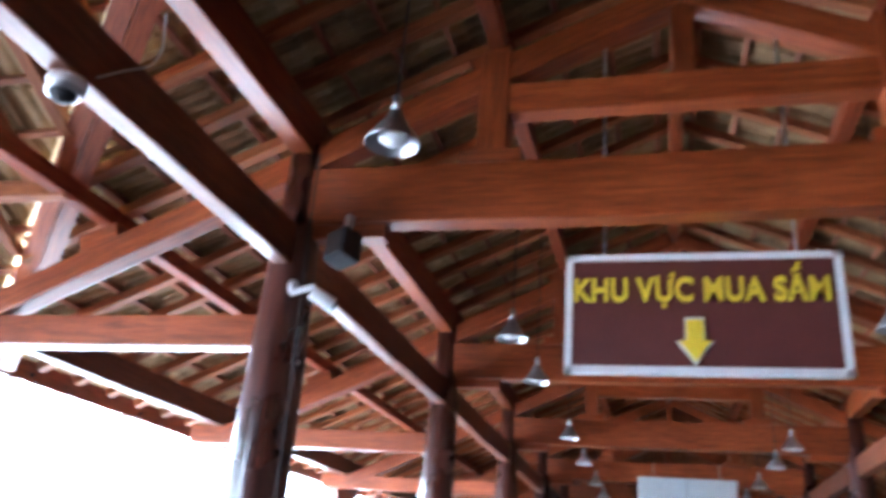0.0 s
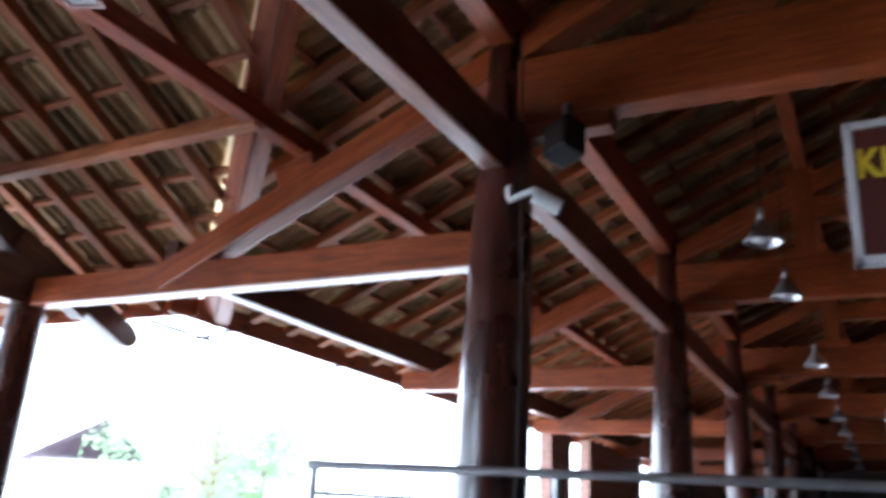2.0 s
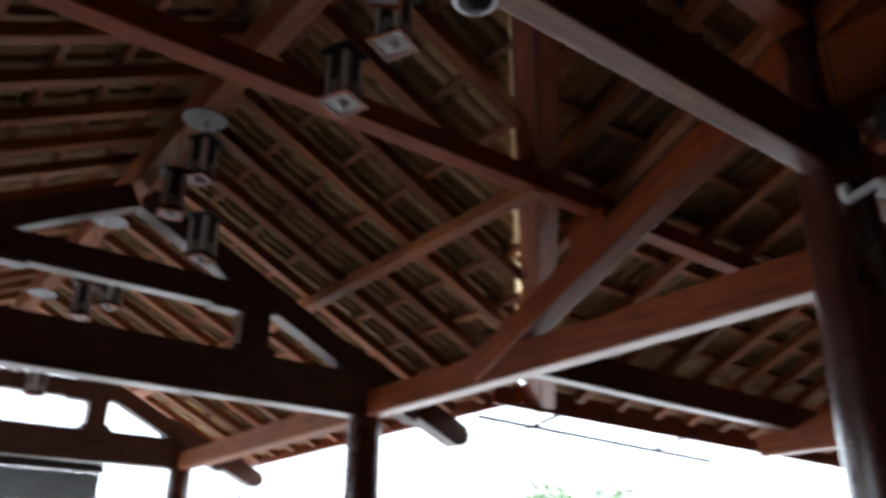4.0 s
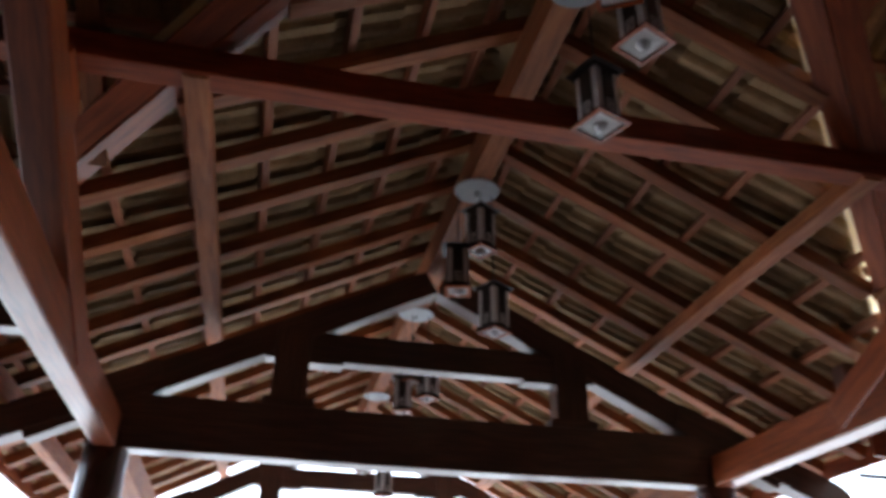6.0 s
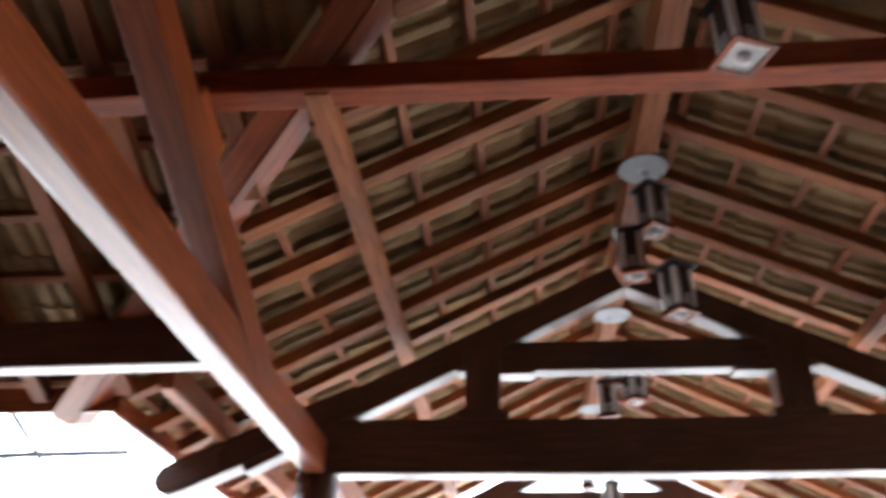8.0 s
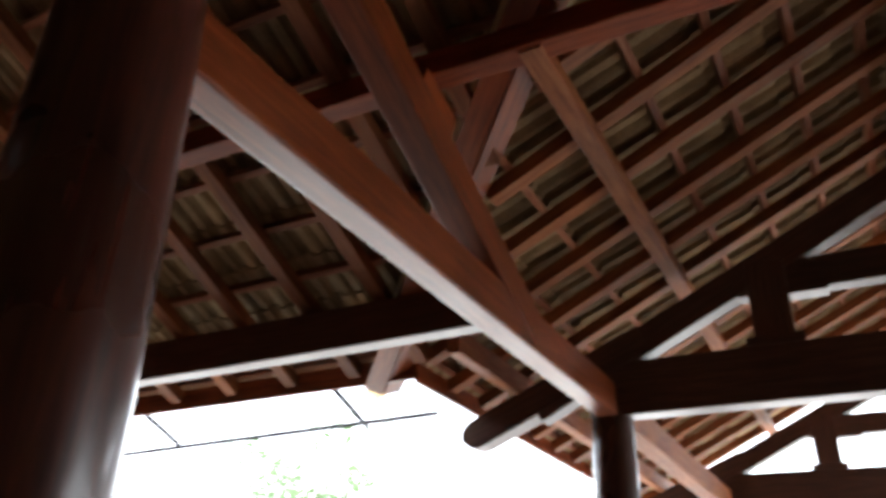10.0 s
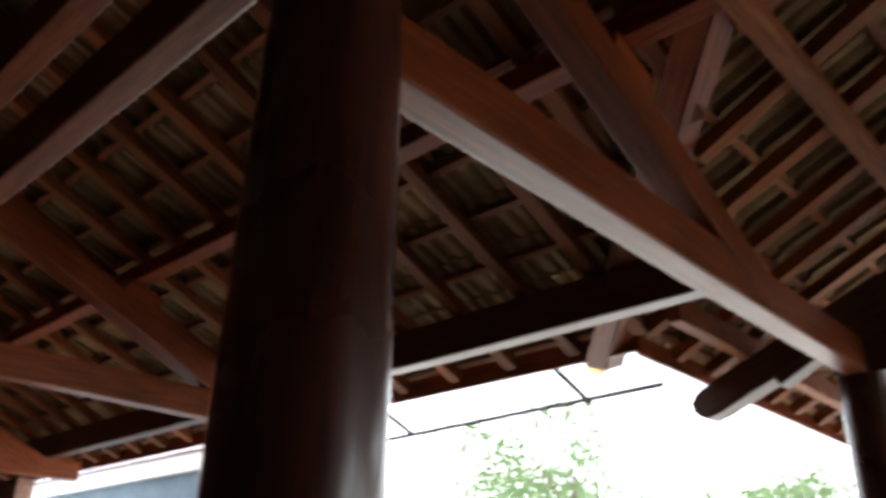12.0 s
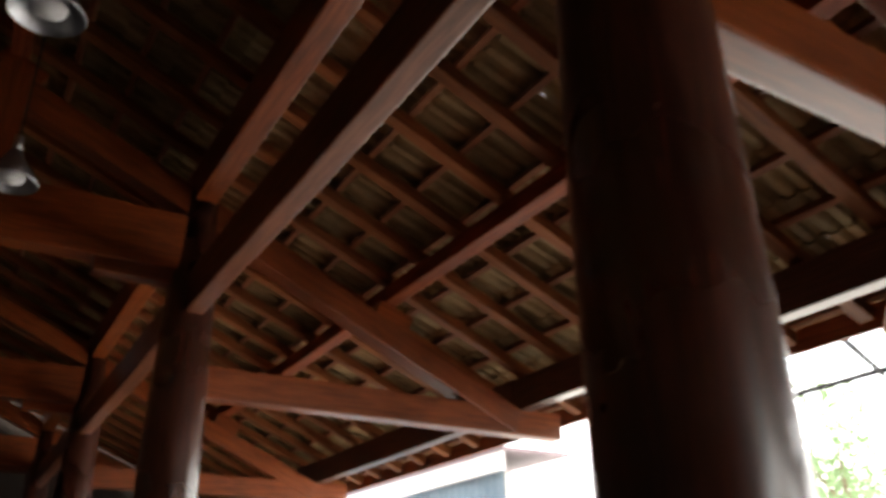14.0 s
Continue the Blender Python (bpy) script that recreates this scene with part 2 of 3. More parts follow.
def beam(name, p0, p1, w, h, material, parent=None, up=(0, 0, 1), bevel=0.012, label="", wavy=0.0):
    """A squared timber whose lower face's middle line runs from p0 to p1."""
    m, length = along(p0, p1, up)
    bm = bmesh.new()
    cuts = max(1, int(length / 0.8)) if wavy else 1
    xs = [length * k / cuts for k in range(cuts + 1)]
    rings = []
    for x in xs:
        dy, dz = (wavy * noise.noise((x * 0.7, length, 3.1 * h)), wavy * noise.noise((x * 0.7, 7.7, length))) if wavy else (0, 0)
        rings.append([bm.verts.new((x, sy * w / 2 + dy, sz * h + dz)) for sy, sz in ((-1, 0), (1, 0), (1, 1), (-1, 1))])
    for a, b in zip(rings, rings[1:]):
        for k in range(4):
            bm.faces.new((a[k], b[k], b[(k + 1) % 4], a[(k + 1) % 4]))
    bm.faces.new(rings[0])
    bm.faces.new(rings[-1][::-1])
    bmesh.ops.recalc_face_normals(bm, faces=bm.faces)
    if bevel:
        edges = [e for e in bm.edges if len(e.link_faces) == 2 and e.calc_face_angle() > 0.8]
        bmesh.ops.bevel(bm, geom=edges, offset=bevel, segments=2, affect="EDGES", profile=0.6)
    return finish(name, bm, material, parent, m, label)


# ---- plan ----
BAY = 4.0                       # truss spacing along the hall (y)
WIDE = 4.9                      # nave, from column line to column line (x)
MID = WIDE / 2
YS = [-12, -8, -4, 0, 4, 8, 12, 16, 20, 24, 28]
Y_LO, Y_HI = -13.0, 29.0
D1, D2 = 3.96, 7.9              # wing trusses, out from the column line
EAVE, W_EAVE = -3.2, -1.0       # main eave (x), wing eave (y)
YC = 2.0                        # wing ridge (y)


def main_z(x):
    """Underside of the common rafters over the hall."""
    return 4.43 + 0.44 * (x if x < MID else WIDE - x)


def wing_z(y):
    return 3.5 + 0.5 * (y if y < YC else 2 * YC - y)


def valley_x(y):
    """Where the hall's slope meets the wing's slope."""
    q = y if y < YC else 2 * YC - y
    return (3.5 + 0.5 * q - 4.43) / 0.44


# ---- ground and closing walls ----
gb = bmesh.new()
bmesh.ops.create_grid(gb, x_segments=40, y_segments=40, size=400)
for v in gb.verts:
    d = math.hypot(v.co.x, v.co.y)
    v.co.z = -0.16 + (0.8 * noise.noise((v.co.x * 0.01, v.co.y * 0.01, 0)) if d > 60 else 0)
tagged(finish("ground", gb, GROUND), "pale sunlit concrete yard round the hall", "ground", kind="structure")
floor = tagged(finish("floor", box(9.5, Y_HI - Y_LO, 0.14, (3.75, (Y_HI + Y_LO) / 2, -0.09)), FLOOR), "unseen red-brown tiled floor of the hall, darkened to cut bounce light", "floor", kind="structure")
# paving slabs out of view, added dark so light enters from the yard
tagged(finish("pavement_aisle", box(2.8, Y_HI - Y_LO, 0.15, (-2.4, (Y_HI + Y_LO) / 2, -0.085)), PAVING), "unseen brown paving under the eaves, darkened to cut bounce light", "pavement", kind="structure")
tagged(finish("pavement_wing", box(5.0, 6.8, 0.15, (-6.3, YC, -0.085)), PAVING), "unseen brown paving of the side wing, darkened to cut bounce light", "pavement", kind="structure")
# three walls out of view, added to block light and keep the nave dim
tagged(finish("wall_end", box(WIDE + 6.4, 0.2, 5.4, (MID, Y_HI + 0.3, 2.6)), PLASTER), "unseen dark end wall added to keep daylight out of the hall", "wall", kind="structure")
tagged(finish("wall_back", box(WIDE + 6.4, 0.2, 5.4, (MID, Y_LO - 0.3, 2.6)), PLASTER), "unseen dark end wall added to keep daylight out of the hall", "wall", kind="structure")
tagged(finish("wall_side", box(0.2, Y_HI - Y_LO, 3.2, (WIDE + 2.85, (Y_HI + Y_LO) / 2, 1.55)), PLASTER), "unseen dark side wall added to keep daylight out of the hall", "wall", kind="structure")

# the last length, at low y, is an added light block for the nave
for n, (ya, yb) in enumerate(((12.4, 13.35), (14.3, 17.8), (19.2, Y_HI), (Y_LO, -9.4)), 1):
    tagged(finish("wall_brick_%d" % n, box(0.2, yb - ya, 2.98, (-2.95, (ya + yb) / 2, 1.47)), BRICK), "pinkish brick pier beside open slits; the low-y one is added to block light", "wall", kind="structure")

# ---- columns ----
PROFILE = [(0.0, 0.0), (0.175, 0.0), (0.182, 0.6), (0.184, 1.5), (0.18, 2.2), (0.172, 2.7), (0.155, 3.2), (0.15, 3.5), (0.13, 3.62), (0.12, 4.12), (0.0, 4.12)]


def column(x, y, top=4.12, thin=1.0, label="dark varnished round timber column carrying the roof beams"):
    c = thing("column", label, "column", "timber columns", at=(x, y, -0.02))
    prof = [(r * thin, min(z, top)) for r, z in PROFILE if z <= top or r == 0.0]
    prof[-1] = (0.0, top)
    if top < 4:
        prof.insert(-1, (0.14 * thin, top))
    bm = lathe(prof, 32)
    part("shaft", bm, COLUMN, c, smooth=True, m=pose(0, 0, 0.1))
    part("base_stone", lathe([(0.0, 0.0), (0.25, 0.0), (0.26, 0.05), (0.24, 0.1), (0.2, 0.13), (0.0, 0.13)], 24), PLASTER, c, "grey stone column base", smooth=True)
    return c


for yy in YS:
    column(0, yy)
    column(WIDE, yy)
for xx in (-D1, -D2):
    for yy in (0, 2 * YC):
        column(xx, yy, 2.9, 0.78, "slender dark varnished timber post of the side wing")


# ---- main trusses ----
def main_truss(y):
    t = thing("roof_truss", "red-brown varnished timber roof truss with queen posts", "roof truss", "hall trusses", at=(0, y, 2.8))
    o = Vector((0, y, 2.8))

    def b(name, p0, p1, w, h, **k):
        return beam(name, Vector(p0) - Vector((0, 0, 2.8)), Vector(p1) - Vector((0, 0, 2.8)), w, h, WOOD, t, **k)
    b("tie_beam", (-0.1, 0, 3.61), (WIDE + 0.1, 0, 3.61), 0.16, 0.4, wavy=0.012)
    for s in (0, 1):
        f = (lambda x: WIDE - x) if s else (lambda x: x)
        px = f(1.27)
        b("queen_post", (px - 0.1, 0, 4.07), (px - 0.1, 0, 4.83), 0.17, 0.2, up=(1, 0, 0))
        b("post_foot", (px - 0.2, 0, 4.0), (px + 0.2, 0, 4.0), 0.2, 0.09)
        out = -D1 + 0.1 if (not s and y in (0, 2 * YC)) else -2.96
        b("aisle_tie", (f(0.05), 0, 2.81), (f(out), 0, 2.81), 0.13, 0.21, wavy=0.012)
        b("principal_rafter", (f(-2.5), 0, 2.83), (f(MID), 0, 3.52 + 0.46 * (MID + 1)), 0.15, 0.19, wavy=0.01)
        b("purlin_cleat", (f(-1.58), 0, 3.46), (f(-1.3), 0, 3.56), 0.13, 0.14)
        b("purlin_cleat", (f(1.13), 0, 4.68), (f(1.41), 0, 4.81), 0.13, 0.13)
        b("bracket", (f(0.1), 0, 3.52), (f(0.62), 0, 3.52), 0.12, 0.1)
    b("collar_beam", (1.36, 0, 4.36), (WIDE - 1.36, 0, 4.36), 0.14, 0.22)
    b("king_post", (MID - 0.07, 0, 4.58), (MID - 0.07, 0, 5.16), 0.12, 0.14, up=(1, 0, 0))
    return t


for yy in YS:
    main_truss(yy)


# ---- long timbers of the hall ----
def long_timber(name, label, cat, p0, p1, w, h, material=WOOD, group="", **k):
    t = beam(name, p0, p1, w, h, material, **k)
    return tagged(t, label, cat, group)


for ya, yb in zip(YS, YS[1:]):
    for x in (0, WIDE):
        long_timber("plate_beam", "dark varnished lower plate beam between two columns", "beam", (x, ya + 0.1, 3.315), (x, yb - 0.1, 3.315), 0.12, 0.27, PLATE, group="plate beams", wavy=0.012)
        long_timber("upper_plate", "red-brown upper plate beam on the column heads", "beam", (x, ya + 0.01, 4.12), (x, yb - 0.01, 4.12), 0.15, 0.3, group="plate beams")
    for x in (-1.44, WIDE + 1.44, 1.27, WIDE - 1.27):
        long_timber("purlin", "red-brown squared purlin lying on the truss rafters", "purlin", (x, ya, main_z(x) - 0.125), (x, yb, main_z(x) - 0.125), 0.12, 0.125, PURLIN, group="purlins", wavy=0.01)
    for s in (0, 1):
        if not s and ya == 0:
            continue
        x = WIDE + 2.62 if s else -2.62
        long_timber("eave_beam", "eave beam resting on the tie ends, shade put into its colour", "beam", (x, ya + (0.085 if ya == 4 else 0), 3.01), (x, yb - (0.085 if yb == 0 else 0), 3.01), 0.12, 0.25, DARKWOOD, group="eave beams", wavy=0.012)
    long_timber("ridge_beam", "red-brown ridge beam of the hall", "beam", (MID, ya, 5.24), (MID, yb, 5.24), 0.12, 0.19, group="ridge beams")

# ---- wing trusses ----
def wing_truss(x):
    t = thing("wing_truss", "varnished timber truss across the side wing, shade put into its colour", "roof truss", "wing trusses", at=(x, 0, 2.8))

    def b(name, p0, p1, w, h, **k):
        return beam(name, Vector(p0) - Vector((0, 0, 2.8)), Vector(p1) - Vector((0, 0, 2.8)), w, h, DARKWOOD, t, **k)
    b("tie_beam", (0, -0.12, 2.82), (0, 4.12, 2.82), 0.17, 0.34, wavy=0.012)
    for s in (0, 1):
        f = (lambda y: 4 - y) if s else (lambda y: y)
        b("principal_rafter", (0, f(-0.45), 3.06 - 0.225), (0, f(2.0), 4.06), 0.15, 0.185, wavy=0.008)
        b("queen_post", (0, f(0.92) if not s else f(1.15), 3.16), (0, f(0.92) if not s else f(1.15), 3.7), 0.16, 0.23, up=(0, 1, 0))
        b("post_foot", (0, f(0.87), 3.15), (0, f(1.2), 3.15), 0.19, 0.06)
        # bullnosed tail that follows the slope and carries the wing's eave purlin
        m, length = along((0, f(0.3), 3.21), (0, f(-0.98), 2.66))
        side = [(0, 0.2), (0, 0.0), (length - 0.14, 0.0), (length - 0.07, 0.01), (length - 0.025, 0.045), (length, 0.1), (length - 0.015, 0.15), (length - 0.07, 0.19), (length - 0.14, 0.2)]
        bm = bmesh.new()
        near_f = [bm.verts.new((u, -0.09, z)) for u, z in side]
        far_f = [bm.verts.new((u, 0.09, z)) for u, z in side]
        bm.faces.new(near_f)
        bm.faces.new(far_f[::-1])
        for q in range(len(side)):
            w = (q + 1) % len(side)
            bm.faces.new((near_f[w], near_f[q], far_f[q], far_f[w]))
        bmesh.ops.recalc_face_normals(bm, faces=bm.faces)
        bmesh.ops.bevel(bm, geom=[e for e in bm.edges if len({v.co.y for v in e.verts}) == 1], offset=0.012, segments=2, affect="EDGES")
        part("rafter_tail", bm, DARKWOOD, t, "bullnosed rafter tail under the eave", m=Matrix.Translation((0, 0, -2.8)) @ m)
    b("collar_beam", (0, 0.86, 3.48), (0, 3.14, 3.48), 0.13, 0.2)
    for ya, yb in ((1.12, 1.37), (2.62, 2.87)):
        b("corbel", (0, ya, 3.458), (0, yb, 3.458), 0.136, 0.024, bevel=0.005)
    return t


wing_truss(-D1)
wing_truss(-D2)
for s in (0, 1):
    f = (lambda y: 4 - y) if s else (lambda y: y)
    long_timber("wing_purlin", "red-brown squared purlin of the side wing", "purlin", (-1.4, f(0.5), 3.662), (-D2 - 0.7, f(0.5), 3.66), 0.105, 0.085, RAFTER, "wing purlins", wavy=0.008)
    long_timber("wing_eave_purlin", "reddish eave purlin on the log ends", "purlin", (-2.95, f(-0.62), 3.03), (-D2 - 0.7, f(-0.62), 3.03), 0.085, 0.15, RAFTER, "wing purlins", wavy=0.008)
    long_timber("wing_plate_beam", "varnished plate beam between the wing posts", "beam", (-D1 - 0.08, f(0), 2.81), (-D2 + 0.08, f(0), 2.81), 0.15, 0.2, RAFTER, "wing plates", wavy=0.01)
long_timber("wing_ridge_beam", "reddish ridge beam of the side wing", "beam", (0.1, YC, 4.25), (-D2 - 0.7, YC, 4.25), 0.13, 0.23, RAFTER, wavy=0.008)

# ---- valleys: a pair of planks and a yellowed plastic gutter sheet ----
for s in (0, 1):
    f = (lambda y: 4 - y) if s else (lambda y: y)
    lo, hi = Vector((valley_x(-1.05), f(-1.31), wing_z(-1.05))), Vector((valley_x(1.9), f(1.9), wing_z(1.9)))
    v = thing("valley_rafter", "pair of reddish valley planks under a yellowed gutter sheet", "valley rafter", "valleys", at=lo)
    n1 = Vector((-0.44, 0, 1)).normalized()
    n2 = Vector((0, -0.5 if not s else 0.5, 1)).normalized()
    d = (hi - lo).normalized()
    for nrm, sign in ((n1, 1), (n2, -1)):
        side = d.cross(nrm).normalized()
        if (side.y if nrm is n2 else -side.y) * (1 if not s else -1) < 0:
            side = -side
        pw = 0.122
        off = side * (pw / 2 - 0.003) - nrm * 0.03
        beam("plank", off, hi - lo + off, pw, 0.035, WOOD, v, up=nrm, bevel=0.004)
    bm = bmesh.new()
    rows = []
    for k in range(13):
        c = lo + (hi - lo) * (k / 12 * 1.035 - 0.035)
        ring = []
        for nrm, w in ((n1, 0.145 if k > 1 else 0.1), (n1, 0.06), (None, 0), (n2, 0.06), (n2, 0.22 - 0.007 * k if k > 1 else 0.08 + 0.06 * k)):
            if nrm is None:
                p = c + Vector((0, 0, 0.03))
            else:
                side = d.cross(nrm).normalized()
                if (side.y if nrm is n2 else -side.y) * (1 if not s else -1) < 0:
                    side = -side
                p = c + side * w + nrm * 0.05
            ring.append(bm.verts.new(p - lo))
        rows.append(ring)
    for a, b in zip(rows, rows[1:]):
        for j in range(4):
            bm.faces.new((a[j], a[j + 1], b[j + 1], b[j]))
    bmesh.ops.solidify(bm, geom=bm.faces[:], thickness=0.003)
    part("gutter_sheet", bm, GUTTER, v, "translucent yellowed plastic gutter sheet")

# ---- roofs ----
RW, RH = 0.088, 0.08


def shared_timber(name, length, w, h, material):
    bm = box(length, w, h, (length / 2, 0, h / 2), 0.004)
    me = bpy.data.meshes.new(name)
    bm.to_mesh(me)
    bm.free()
    me.materials.append(material)
    return me


def piece(name, me, parent, m):
    ob = new(name, me)
    ob.matrix_basis = m
    ob.parent = parent
    return ob


roof_main = thing("roof_hall_left", "clay tile roof slope on reddish rafters and battens", "roof", kind="structure")
roof_far = thing("roof_hall_right", "clay tile roof slope on reddish rafters, far side", "roof", kind="structure")
roof_wing_l = thing("roof_wing_left", "clay tile slope of the side wing on reddish rafters", "roof", kind="structure")
roof_wing_r = thing("roof_wing_right", "clay tile slope of the side wing on reddish rafters", "roof", kind="structure")

TW, TL, THK = 0.235, 0.34, 0.014
LIFT = RH + 0.06               # tile underside above the rafter underside


def timber(name, p0, p1, w, h, material, parent, up):
    m, length = along(p0, p1, up)
    return finish(name, box(length, w, h, (length / 2, 0, h / 2), 0.004), material, parent, m)


random.seed(4)
NM = Vector((-0.44, 0, 1)).normalized()
NF = Vector((0.44, 0, 1)).normalized()
NWL = Vector((0, -0.5, 1)).normalized()
NWR = Vector((0, 0.5, 1)).normalized()

y = -13.06
while y < Y_HI:
    yy = y + random.uniform(-0.02, 0.02)
    x0 = EAVE + 0.04
    if -1.0 < yy < 5.0:
        x0 = valley_x(yy) + 0.05
    timber("rafter", (x0, yy, main_z(x0)), (MID, yy, main_z(MID)), RW, RH, RAFTER, roof_main, NM)
    timber("rafter", (WIDE - EAVE - 0.04, yy, main_z(EAVE + 0.04)), (MID, yy, main_z(MID)), RW, RH, RAFTER, roof_far, NF)
    y += 0.505
x = -8.43
while x < 0.1:
    xx = x + random.uniform(-0.015, 0.015)
    y0 = max(W_EAVE + 0.04, (main_z(xx) - 3.5) / 0.5 + 0.05)
    if y0 < YC - 0.1:
        timber("rafter", (xx, y0, wing_z(y0)), (xx, YC, wing_z(YC)), RW, RH, RAFTER, roof_wing_l, NWL)
        timber("rafter", (xx, 4 - y0, wing_z(y0)), (xx, YC, wing_z(YC)), RW, RH, RAFTER, roof_wing_r, NWR)
    x += 0.48
# battens
k = 0
x = EAVE + 0.1
while x < MID:
    z = main_z(x)
    off = NM * RH
    if x < valley_x(1.95):
        yv = (main_z(x) - 3.5) / 0.5
        spans = [(Y_LO, yv - 0.03), (4 - yv + 0.03, Y_HI)]
    else:
        spans = [(Y_LO, Y_HI)]
    for a, b in spans:
        timber("batten", Vector((x, a, z)) + off, Vector((x, b, z)) + off, 0.042, 0.055, BATTEN, roof_main, NM)
    timber("batten", Vector((WIDE - x, Y_LO, z)) + NF * RH, Vector((WIDE - x, Y_HI, z)) + NF * RH, 0.042, 0.055, BATTEN, roof_far, NF)
    x += TL
y = W_EAVE + 0.1
while y < YC:
    z = wing_z(y)
    b = min(0.0, valley_x(y)) - 0.03
    timber("batten", Vector((-D2 - 0.8, y, z)) + NWL * RH, Vector((b, y, z)) + NWL * RH, 0.042, 0.055, BATTEN, roof_wing_l, NWL)
    timber("batten", Vector((-D2 - 0.8, 4 - y, z)) + NWR * RH, Vector((b, 4 - y, z)) + NWR * RH, 0.042, 0.055, BATTEN, roof_wing_r, NWR)
    y += TL
# fascia boards
for a, b in ((Y_LO, W_EAVE), (3.75 - W_EAVE, Y_HI)):
    beam("eave_board", (EAVE - (0.07 if a > 0 else 0), a, main_z(EAVE) - (0.085 if a > 0 else 0.03)), (EAVE - (0.07 if a > 0 else 0), b, main_z(EAVE) - (0.085 if a > 0 else 0.03)), 0.022, 0.2 if a > 0 else 0.15, WOOD, roof_main, bevel=0.003)
for yv, rf in ((W_EAVE, roof_wing_l), (4 - W_EAVE, roof_wing_r)):
    beam("eave_board", (EAVE, yv, wing_z(W_EAVE) - 0.03), (-D2 - 0.8, yv, wing_z(W_EAVE) - 0.03), 0.022, 0.13, WOOD, rf, bevel=0.003)


def tile_shape():
    """One interlocking tile: a pan with two ribs and a roll at its edge; x across, y up the slope."""
    prof = [(-0.128, 0.03), (-0.108, 0.046), (-0.085, 0.03), (-0.07, 0.004), (-0.035, 0.0), (-0.018, 0.012), (0.0, 0.034), (0.018, 0.012), (0.035, 0.0), (0.08, 0.004), (0.094, 0.03), (0.113, 0.044)]
    vs, fs = [], []
    n = len(prof)
    for yy, lift in ((-0.05, 0.018), (TL + 0.005, -0.004)):
        for px, pz in prof:
            vs.append((px, yy, pz + lift))
        for px, pz in prof:
            vs.append((px, yy, pz + lift + THK))
    for i in range(n - 1):
        fs += [(i, i + 1, 2 * n + i + 1, 2 * n + i), (n + i + 1, n + i, 3 * n + i, 3 * n + i + 1),
               (i + 1, i, n + i, n + i + 1), (2 * n + i, 2 * n + i + 1, 3 * n + i + 1, 3 * n + i)]
    return vs, fs


T_VS, T_FS = tile_shape()


def tile_mesh(name, material):
    me = bpy.data.meshes.new(name)
    me.from_pydata(T_VS, [], T_FS)
    me.materials.append(material)
    return me


def tile_slope(roof, frame_m, across, up_len, near, cuts=(), seed=1):
    """Tiles on a slope. frame_m: x across, y up the slope, z out. near(p): which ones are parts. cuts: planes (point, normal out)."""
    rnd = random.Random(seed)
    me = tile_mesh("tile", TILE)
    vs, fs = [], []
    count = 0
    for j in range(int(up_len / TL) + 1):
        for i in range(int(across / TW) + 1):
            m = frame_m @ pose(i * TW + TW / 2, j * TL, LIFT - 0.01, rnd.uniform(-0.5, 0.5), rnd.uniform(-0.6, 0.6), rnd.uniform(-0.7, 0.7))
            c = m @ Vector((0, TL / 2, 0))
            gone, edge = False, []
            for p, nrm in cuts:
                q = [(m @ Vector((a, b, 0)) - p) @ nrm for a in (-TW / 2, TW / 2) for b in (-0.05, TL)]
                if min(q) > 0:
                    gone = True
                elif max(q) > 0:
                    edge.append((p, nrm))
            if gone:
                continue
            if edge:
                bm = bmesh.new()
                vv = [bm.verts.new(m @ Vector(v)) for v in T_VS]
                for f in T_FS:
                    bm.faces.new([vv[a] for a in f])
                for p, nrm in edge:
                    bmesh.ops.bisect_plane(bm, geom=bm.verts[:] + bm.edges[:] + bm.faces[:], plane_co=p, plane_no=nrm, clear_outer=True)
                if len(bm.faces):
                    base = len(vs)
                    bm.verts.index_update()
                    vs += [v.co[:] for v in bm.verts]
                    fs += [tuple(base + v.index for v in f.verts) for f in bm.faces]
                bm.free()
            elif near(c) and count < 300:
                piece("tile", me, roof, m)
                count += 1
            else:
                base = len(vs)
                vs += [(m @ Vector(v))[:] for v in T_VS]
                fs += [tuple(base + a for a in f) for f in T_FS]
    far = bpy.data.meshes.new("tiles_joined")
    far.from_pydata(vs, [], fs)
    far.materials.append(TILE_FAR)
    ob = new("tiles_joined", far)
    ob.parent = roof
    tagged(ob, kind="stuff")


def slope_frame(origin, across, up):
    x, y = Vector(across).normalized(), Vector(up).normalized()
    return Matrix.Translation(origin) @ Matrix((x, y, x.cross(y))).transposed().to_4x4()


